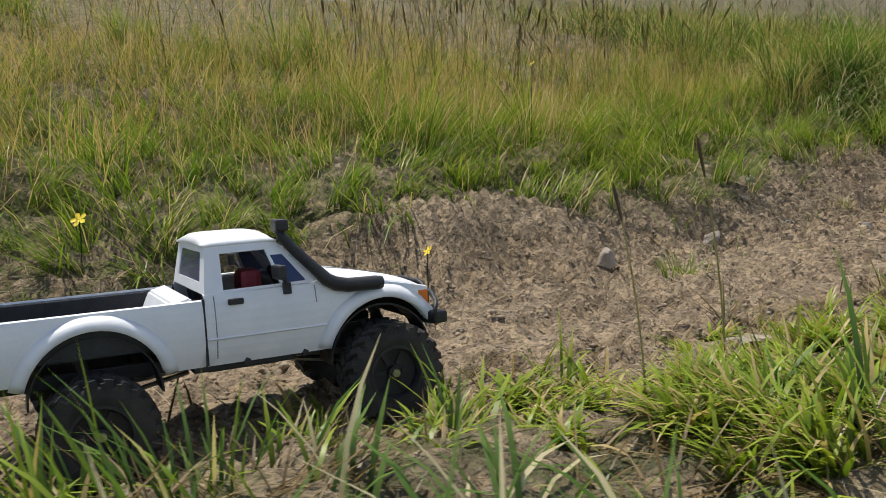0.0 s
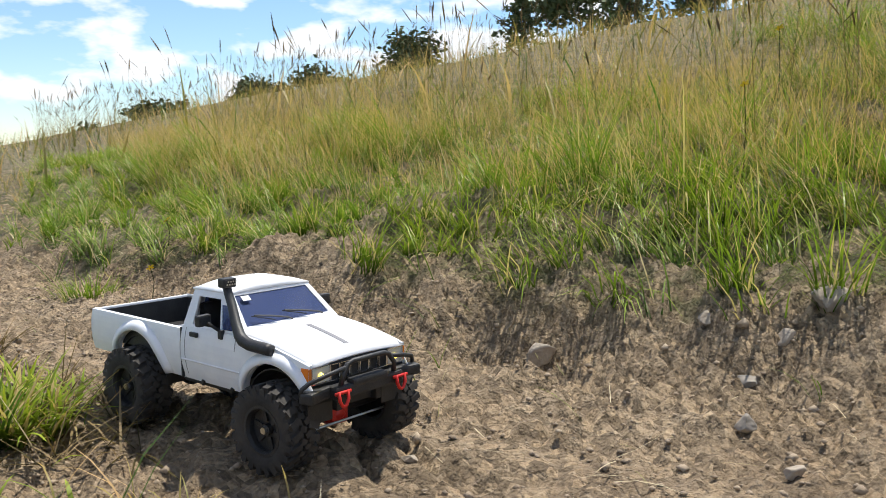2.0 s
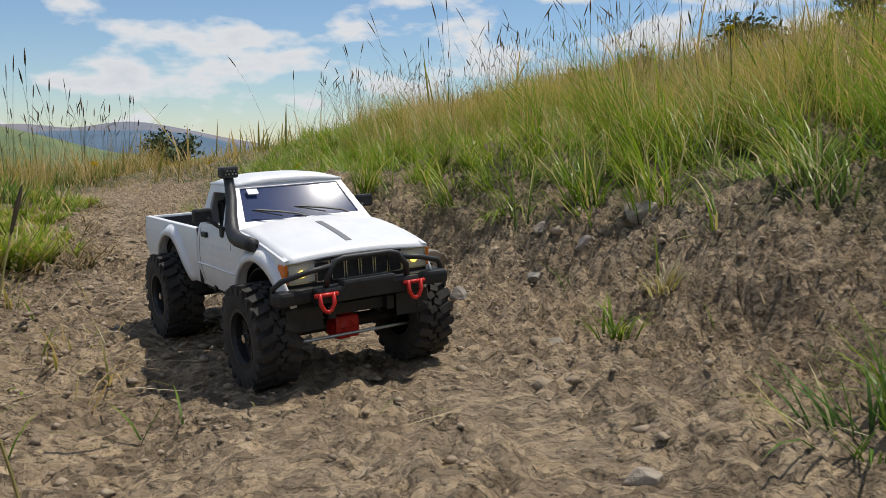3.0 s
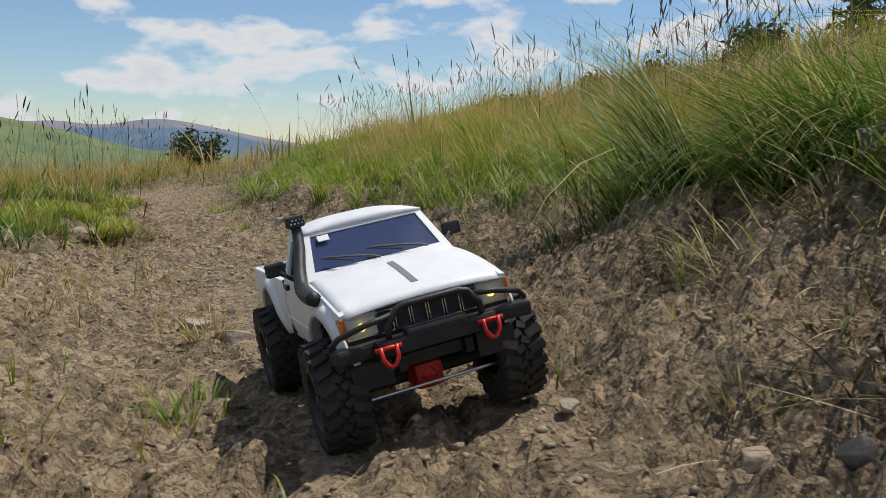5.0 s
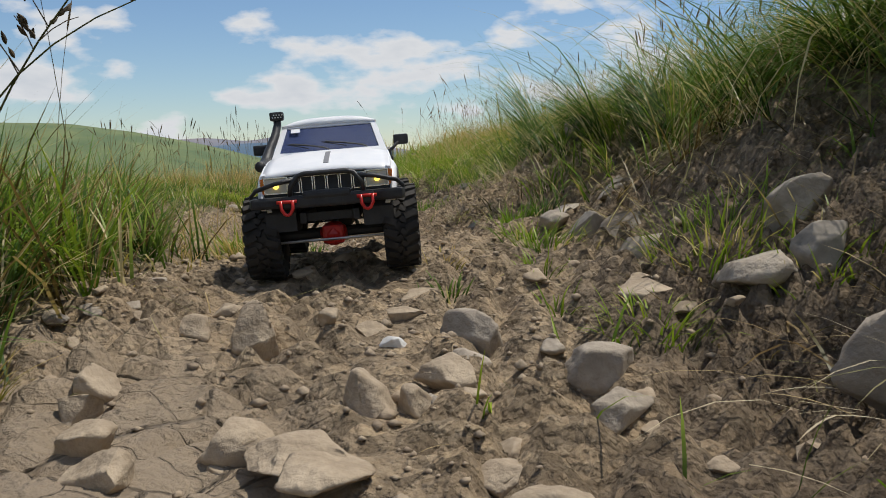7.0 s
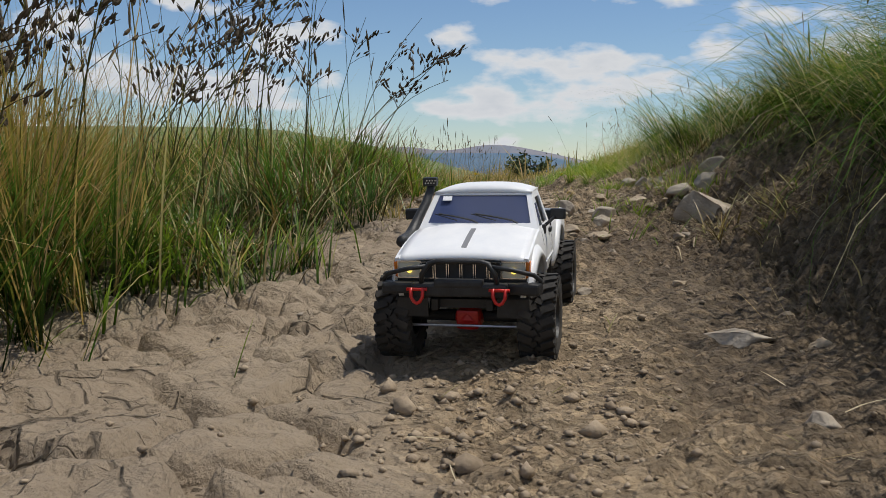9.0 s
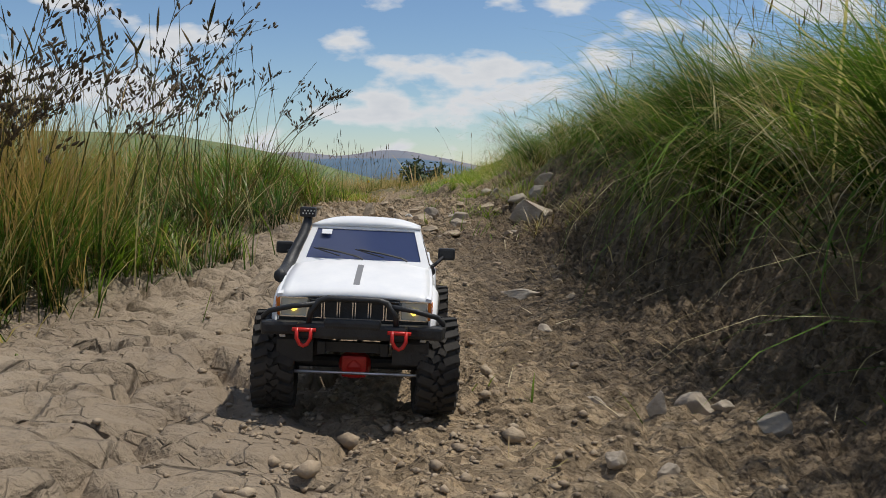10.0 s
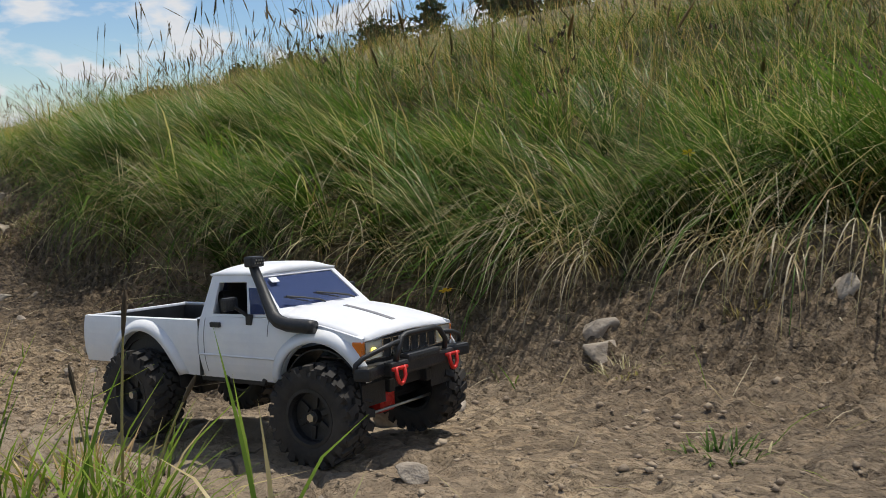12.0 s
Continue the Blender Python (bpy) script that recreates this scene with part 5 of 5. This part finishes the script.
for s in (-1, 1):
    bed = mm("bed_side", side_panel(-158, -28.6, s), WHITE, smooth=False)
    door_side = mm("cab_side", side_panel(-27.4, 113, s), WHITE)
    for n, (cx, cz, r) in enumerate(ARCHES):
        mm("wheel_arch", arch_flare(cx, cz, r, s), WHITE, door_side if n == 0 else bed, smooth=True)
        bm = bmesh.new()
        rows = []
        for k in range(17):
            a = math.pi * k / 16
            x, z = cx - (r - 1) * math.cos(a), cz - 3 + (r - 1) * math.sin(a)
            rows.append([(min(x, 111), s * 46, z), (min(x, 111), s * 24, z)])
        sheet(bm, rows)
        thicken(bm, 1)
        mm("wheel_well", bm, BLACK, door_side if n == 0 else bed)
    # gap between bed and cab, door seams
    bm = bmesh.new()
    box(bm, (-28, s * 47.5, 66), (1.4, 2, 38))
    mm("seam", bm, BLACK, bed)
    for x in (-22, 38):
        bm = bmesh.new()
        sheet(bm, [[(x - 0.3, s * (side_y(x, z) + 0.12), z), (x + 0.3, s * (side_y(x, z) + 0.12), z)] for z in np.linspace(50 if x < 0 else 76, 86, 9)])
        thicken(bm, 0.2)
        mm("door_seam", bm, GREY, door_side)
    bm = bmesh.new()
    sheet(bm, [[(x, s * (side_y(x, 62) + 0.5), 62.6), (x, s * (side_y(x, 62) + 1.0), 61.8), (x, s * (side_y(x, 62) + 0.2), 61.0)] for x in np.linspace(-27, 44, 12)])
    thicken(bm, 0.4)
    mm("moulding", bm, WHITE, door_side)
    bm = bmesh.new()
    box(bm, (-10, s * 49.3, 82.0), (9, 2.4, 3.6), 0.8)
    mm("door_handle", bm, BLACK, door_side, "black door handle")
    for x in (-5, 30):
        bm = bmesh.new()
        box(bm, (x, s * 45.5, 46), (3, 3, 4), 0.6, (0, 25, 0))
        mm("sill_clip", bm, BLACK, door_side)
    bm = bmesh.new()
    for k in range(3):
        box(bm, (92 + 3.2 * k, s * (side_y(94, 73) + 0.2), 74), (2.2, 0.5, 2.4))
    mm("badge", bm, RED, door_side, "small red badge")
    # cab side with door window and quarter light
    bm = bmesh.new()
    r0, r1 = (-27, s * 46.5, 87), (-23, s * 37.5, 114.5)
    m0, m1 = (19, s * 46.5, 87.5), (10, s * 37.5, 115)
    f0, f1 = (44, s * 45.5, 88.0), (17.5, s * 37.3, 114.5)
    door_glass = ring_panel(bm, r0, m0, m1, r1, (0.24, 0.985, 0.06, 0.80))
    vent_glass = ring_panel(bm, m0, f0, f1, m1, (0.08, 0.62, 0.06, 0.66))
    thicken(bm, 1.6)
    mm("cab_pillar", bm, WHITE)
    mm("side_window", pane(vent_glass, (0, -s * 0.8, 0)), GLASS)
    # mirror
    bm = bmesh.new()
    tube(bm, [(20, s * 46, 87), (19, s * 51, 91), (16, s * 55, 95)], 1.3, 6)
    box(bm, (21, s * 47.5, 86), (5, 3, 7), 0.8)
    arm = mm("mirror_arm", bm, BLACK)
    bm = bmesh.new()
    box(bm, (14, s * 57.5, 97), (5, 12, 8.5), 1.6, (0, 0, s * -8))
    mm("mirror", bm, BLACK, arm, "black door mirror")

# bed
bm = bmesh.new()
box(bm, (-93, 0, 60), (128, 86, 2))
for s in (-1, 1):
    box(bm, (-93, s * 43.5, 71), (128, 2, 22))
for x in (-155.5, -30.5):
    box(bm, (x, 0, 71), (2, 86, 22))
mm("bed_liner", bm, BLACK, None, "black inside of the load bed")
bm = bmesh.new()
box(bm, (-157.5, 0, 67), (3, 94, 34), 1)
tail = mm("tailgate", bm, WHITE)
bm = bmesh.new()
box(bm, (-159.2, 0, 70), (1, 40, 3))
mm("tailgate_handle", bm, BLACK, tail)
for s in (-1, 1):
    bm = bmesh.new()
    box(bm, (-158.8, s * 43, 66), (2.2, 6, 16), 0.6)
    mm("tail_lamp", bm, RED, tail, "red tail lamp")
bm = bmesh.new()
vs = [bm.verts.new(p) for p in ((-54, -42, 62), (-33, -42, 62), (-33, 42, 62), (-54, 42, 62), (-44, -42, 83), (-33, -42, 86), (-33, 42, 86), (-44, 42, 83))]
for f in ((0, 3, 2, 1), (4, 5, 6, 7), (0, 1, 5, 4), (1, 2, 6, 5), (2, 3, 7, 6), (3, 0, 4, 7)):
    bm.faces.new([vs[k] for k in f])
bmesh.ops.bevel(bm, geom=bm.edges[:], offset=1.2, segments=2, affect="EDGES")
mm("bed_box", bm, WHITE, None, "white box against the cab")

# bonnet
bm = bmesh.new()
rows = []
for x in np.linspace(38, 113.5, 14):
    t = side_top(min(x, 113))
    u = (x - 38) / 75
    row = []
    for k in range(17):
        v = -1 + 2 * k / 16
        y = v * (side_y(x, t) - 1.5)
        crown = 4.2 * (1 - v * v) * (1 - 0.45 * u) + 0.9 * math.exp(-((abs(v) - 0.55) / 0.12) ** 2) * (1 - u)
        row.append((x, y, t + 0.4 + crown - (2.0 if u > 0.98 else 0)))
    rows.append(row)
sheet(bm, rows)
thicken(bm, 1.2)
bonnet = mm("bonnet", bm, WHITE, None, "white bonnet with a dark centre stripe", True)
bm = bmesh.new()


def bonnet_z(x):
    return side_top(x) + 4.7 + 4.2 * (-0.45 * (x - 38) / 75)


sheet(bm, [[(x, -1.9, bonnet_z(x) + 0.25), (x, 1.9, bonnet_z(x) + 0.25)] for x in np.linspace(61, 101, 12)])
thicken(bm, 0.5)
mm("stripe", bm, GREY, bonnet, "dark grey centre stripe")
# cowl, roof, windscreen, rear window
bm = bmesh.new()
glass = ring_panel(bm, (45, -45.5, 88.6), (45, 45.5, 88.6), (17, 37.3, 115), (17, -37.3, 115), (0.055, 0.945, 0.16, 0.90))
thicken(bm, 1.6)
mm("windscreen_frame", bm, WHITE)
mm("windscreen", pane(glass, (-0.6, 0, -0.6)), GLASS, None, "blue-tinted windscreen")
bm = bmesh.new()
box(bm, (glass[3].x + 4.2, -27, glass[3].z - 2.4), (0.5, 7, 4.5), 0, (0, -50, 0))
mm("sticker", bm, WHITE)
bm = bmesh.new()
rear_glass = ring_panel(bm, (-27, 46.5, 87), (-27, -46.5, 87), (-23, -37.5, 114.5), (-23, 37.5, 114.5), (0.14, 0.86, 0.22, 0.84))
thicken(bm, 1.6)
mm("cab_back", bm, WHITE)
mm("rear_window", pane(rear_glass, (0.6, 0, 0)), GLASS)
bm = bmesh.new()
rows = []
for x in np.linspace(-25, 19.5, 19):
    u = (x + 25) / 44.5
    crown = 5.6 * (1 - (2 * u - 1) ** 8)
    row = []
    for k in range(17):
        v = -1 + 2 * k / 16
        row.append((x, v * 38.3, 114.6 + crown * (1 - abs(v) ** 3.2)))
    rows.append(row)
sheet(bm, rows)
thicken(bm, 1.4)
mm("roof", bm, WHITE, None, "white cab roof", True)
for y0, y1 in ((-30, -2), (-2, 28)):
    bm = bmesh.new()
    tube(bm, [(44, y1 + 2, 93.2), (42.5, y1 - 2, 95), (40.5, (y0 + y1) / 2, 97.4), (38.5, y0 - 1, 99.6)], 0.7, 5)
    tube(bm, [(43.4, y1 - 14, 95), (39.2, y0 - 4, 99.6)], 0.5, 4)
    mm("wiper", bm, BLACK)

# cab inside
bm = bmesh.new()
box(bm, (5, 0, 62), (62, 84, 3))
box(bm, (34, 0, 82), (16, 84, 12), 2)
mm("dashboard", bm, BLACK)
for s in (-1, 1):
    bm = bmesh.new()
    box(bm, (-8, s * 20, 72), (26, 30, 10), 3)
    box(bm, (-19, s * 20, 88), (7, 30, 30), 3, (0, -8, 0))
    box(bm, (-20, s * 20, 106), (5, 14, 8), 2)
    mm("seat", bm, BLACK)
bm = bmesh.new()
box(bm, (6, -17, 88), (14, 18, 18), 4)
box(bm, (8, 2, 84), (10, 14, 12), 3)
mm("receiver", bm, DARK_RED, None, "dark red unit in the cab")
bm = bmesh.new()
for k in range(16):
    a, b = 2 * math.pi * k / 16, 2 * math.pi * (k + 1) / 16
    tube(bm, [(22 - 3 * math.sin(a), -20 + 8 * math.cos(a), 90 + 7 * math.sin(a)), (22 - 3 * math.sin(b), -20 + 8 * math.cos(b), 90 + 7 * math.sin(b))], 0.9, 5, False)
mm("steering_wheel", bm, BLACK)

# face: grille, lamps
bm = bmesh.new()
box(bm, (110.5, 0, 67), (3, 92, 19), 0.6)
grille = mm("grille", bm, BLACK, None, "black grille with chrome slots")
for k in range(6):
    y, w, h = (k - 2.5) * 9.3, 8.4, 11
    bm = bmesh.new()
    for dy, dz, sy, sz in ((0, h / 2, w, 0.45), (0, -h / 2, w, 0.6), (w / 2 - 0.3, 0, 0.6, h), (-w / 2 + 0.3, 0, 0.6, h)):
        box(bm, (112.8, y + dy, 69 + dz), (1.4, sy, sz))
    mm("grille_slot", bm, CHROME, grille)
for s in (-1, 1):
    bm = bmesh.new()
    for dy, dz, sy, sz in ((0, 5.6, 16, 0.8), (0, -5.6, 16, 0.8), (8, 0, 0.8, 12), (-8, 0, 0.8, 12)):
        box(bm, (112.8, s * 36 + dy, 69.5 + dz), (1.6, sy, sz))
    lamp = mm("headlamp", bm, CHROME, None, "square headlamp in a chrome frame")
    bm = bmesh.new()
    box(bm, (112.2, s * 36, 69.5), (1.2, 15.4, 10.8), 0.4)
    mm("lens", bm, LENS, lamp)
    bm = bmesh.new()
    bmesh.ops.create_icosphere(bm, subdivisions=2, radius=2.1, matrix=Matrix.Translation((113.2, s * 36, 69)))
    mm("bulb", bm, GLOW, lamp, "lit yellow lamp", True)
    bm = bmesh.new()
    box(bm, (109.5, s * 45.6, 69.5), (7, 3.2, 11.5), 0.8)
    mm("indicator", bm, AMBER, lamp, "amber corner lamp")

# bumper, bull bar, shackles
bm = bmesh.new()
box(bm, (119, 0, 57), (11, 66, 9), 2)
for s in (-1, 1):
    box(bm, (115, s * 42, 57.5), (11, 26, 8), 2, (0, 0, s * -14))
box(bm, (121, 0, 61.5), (8, 34, 6), 2)
bumper = mm("bumper", bm, BLACK, None, "chunky black off-road bumper")
bm = bmesh.new()
tube(bm, [(121, -26, 60), (123, -25, 68), (122, -20, 75), (122, -15, 76.5), (122, 15, 76.5), (122, 20, 75), (123, 25, 68), (121, 26, 60)], 1.8, 8)
for s in (-1, 1):
    tube(bm, [(122, s * 22, 73), (121, s * 36, 71), (117, s * 50, 67), (114, s * 54, 63), (113, s * 54, 58)], 1.6, 8)
mm("bull_bar", bm, BLACK, bumper, "black tubular bull bar", True)
for s in (-1, 1):
    bm = bmesh.new()
    tube(bm, [(126, s * 28 - 4.2, 59), (127, s * 28 - 4, 53), (127, s * 28 - 2, 49.5), (127, s * 28, 48.6), (127, s * 28 + 2, 49.5), (127, s * 28 + 4, 53), (126, s * 28 + 4.2, 59)], 1.25, 8)
    tube(bm, [(126, s * 28 - 7, 58), (126, s * 28 + 7, 58)], 1.2, 6)
    mm("shackle", bm, RED, bumper, "red tow shackle", True)

# snorkel
bm = bmesh.new()
tube(bm, [(80, -50, 83.5), (76, -50.5, 83.8), (58, -50.5, 84.2), (50, -50.2, 86), (45, -49.5, 89), (38, -47, 97), (29, -43, 107), (22, -41, 116), (20, -41, 121)],
     [4.0, 4.3, 4.3, 4.4, 4.2, 3.6, 3.4, 3.2, 3.2], 10)
snorkel = mm("snorkel", bm, BLACK, None, "black raised-air-intake snorkel", True)
bm = bmesh.new()
box(bm, (21, -41, 123), (8, 11, 7), 1.4)
head = mm("snorkel_head", bm, BLACK, snorkel)
bm = bmesh.new()
for k in range(4):
    for j in range(2):
        box(bm, (25.3, -44 + 2.2 * k + 1.1 * (j % 2), 122 + 2 * j), (0.5, 1.0, 1.0))
mm("intake_mesh", bm, STEEL, head)

# chassis
bm = bmesh.new()
for s in (-1, 1):
    box(bm, (-12, s * 19, 45), (250, 5, 8), 0.8)
for x in (-130, -60, 20, 105):
    box(bm, (x, 0, 45), (6, 38, 6))
box(bm, (0, 0, 42), (46, 34, 12), 2)
box(bm, (-5, -36, 44), (60, 12, 4), 1)
box(bm, (-5, 36, 44), (60, 12, 4), 1)
mm("chassis", bm, BLACK)
for cx, mat, label in ((82, RED, "red front axle housing"), (-88, BLACK, "")):
    bm = bmesh.new()
    tube(bm, [(cx, -46, 31), (cx, 46, 31)], 4.2, 10)
    axle = mm("axle", bm, BLACK)
    bm = bmesh.new()
    bmesh.ops.create_icosphere(bm, subdivisions=2, radius=10, matrix=Matrix.Translation((cx + 2, 0, 30)) @ Matrix.Diagonal((1.1, 1.1, 0.95, 1)))
    box(bm, (cx + 9, 0, 30), (5, 16, 14), 2)
    mm("differential", bm, mat, axle, label)
    for s in (-1, 1):
        bm = bmesh.new()
        tube(bm, [(cx, s * 27, 31), (cx - 6, s * 25, 58)], 3.6, 8)
        mm("damper", bm, BLACK)
        bm = bmesh.new()
        tube(bm, [(cx, s * 20, 29), (cx - (55 if cx > 0 else -55), s * 14, 38)], 1.6, 6)
        mm("link", bm, STEEL)
bm = bmesh.new()
tube(bm, [(98, -40, 27), (98, 40, 27)], 1.0, 8)
mm("steering_rod", bm, STEEL, None, "bright steel steering rod")
for a, b in ((82, 12), (-88, -12)):
    bm = bmesh.new()
    tube(bm, [(a, 0, 33), (b, 0, 40)], 2.2, 8)
    mm("drive_shaft", bm, STEEL)

# wheels
TYRE_R, TYRE_W = 31.0, 25.0


def build_wheel():
    """A wheel about its own middle, axle along y, outer face at -y."""
    hub = new("wheel")
    bm = bmesh.new()
    w, r = TYRE_W / 2, TYRE_R - 2.4
    lathe(bm, [(17, -w + 1), (19, -w), (24, -w - 0.6), (27, -w + 0.2), (r - 0.4, -w + 2.2), (r, -w + 5), (r, w - 5), (r - 0.4, w - 2.2), (27, w - 0.2), (24, w + 0.6), (19, w), (17, w - 1), (17, -w + 1)], 48)
    tyre = mm("tyre", bm, RUBBER, hub, "black knobbly off-road tyre", True)
    bm = bmesh.new()
    for k in range(22):
        a = 2 * math.pi * k / 22
        for y, tw, off, ly, lx in ((-7.6, 20, 0.0, 9.5, 4.6), (7.6, -20, 0.5, 9.5, 4.6), (-2.0, -24, 0.45, 5.0, 3.8), (2.0, 24, 0.95, 5.0, 3.8)):
            b = a + off * 2 * math.pi / 22
            m = Matrix.Rotation(-b, 4, "Y") @ pose(TYRE_R - 2.0, y, 0, tw, 0, 0)
            made = bmesh.ops.create_cube(bm, size=1.0, matrix=m @ Matrix.Diagonal((4.2, ly, lx, 1)))
        for s in (-1, 1):
            m = Matrix.Rotation(-(a + (0 if s < 0 else 0.14)), 4, "Y") @ pose(TYRE_R - 4.6, s * 11.9, 0, 0, s * 14, 0)
            bmesh.ops.create_cube(bm, size=1.0, matrix=m @ Matrix.Diagonal((6.4, 2.2, 4.4, 1)))
    mm("tread", bm, RUBBER, tyre)
    bm = bmesh.new()
    lathe(bm, [(17.6, -w + 1.5), (17.6, -w + 0.4), (15.6, -w + 0.4), (14.6, -w + 3), (14.6, -w + 7), (4.0, -w + 8.0), (4.0, -w + 4.0), (0.01, -w + 4.0)], 32)
    lathe(bm, [(17.2, -w + 1.5), (17.2, w - 2), (15, w - 2), (14, -w + 8)], 32)
    rim = mm("rim", bm, BLACK, hub, "black wheel rim", False)
    for k in range(6):
        a = math.pi * k / 3
        bm = bmesh.new()
        box(bm, (9.5, -w + 6.6, 0), (8, 1.4, 3.4), 0.4)
        bm.transform(Matrix.Rotation(a, 4, "Y"))
        mm("spoke", bm, BLACK, rim)
    bm = bmesh.new()
    lathe(bm, [(2.6, -w + 4), (2.6, -w + 1.8), (0.01, -w + 1.8)], 6)
    mm("wheel_nut", bm, STEEL, rim)
    return hub


WHEELS = []
first = build_wheel()
for k, (x, s) in enumerate(((82, -1), (82, 1), (-88, -1), (-88, 1))):
    w = first if k == 0 else copy_thing(first, pose(0, 0, 0))
    w.parent = truck
    WHEELS.append((w, x, s))
    w["part_of"] = "truck"


def motions():
    """The truck drives down the track; its wheels roll and the front pair steers a little."""
    walk(truck, [(t, pose(x, y, z, r, p, h)) for t, x, y, z, r, p, h in DRIVE])
    times = [r[0] for r in DRIVE]
    far = [0.0]
    for a, b in zip(DRIVE, DRIVE[1:]):
        far.append(far[-1] + math.hypot(b[1] - a[1], b[2] - a[2]))
    turn = [0.0] + [(b[6] - a[6]) / max(1e-3, f2 - f1) * 0.17 for a, b, f1, f2 in zip(DRIVE, DRIVE[1:], far, far[1:])]
    for w, x, s in WHEELS:
        rows = []
        for k in range(int(12.0 / 0.0667) + 1):
            t = min(12.0, 2 * k / 30)
            spin = math.degrees(np.interp(t, times, far) / (TYRE_R * 0.001))
            steer = max(-16, min(16, np.interp(t, times, turn))) if x > 0 else 0.0
            face = 0 if s < 0 else 180
            droop = max(0.0, 1 - t / 0.4) * (0.003 if x > 0 else 0.011) if s < 0 else 0.0
            m = pose(x * 0.001, s * 0.0505, TYRE_R * 0.001 - droop, 0, 0, steer) @ pose(0, 0, 0, 0, spin, 0) @ pose(0, 0, 0, 0, 0, face)
            rows.append((t, m))
        walk(w, rows)


motions()
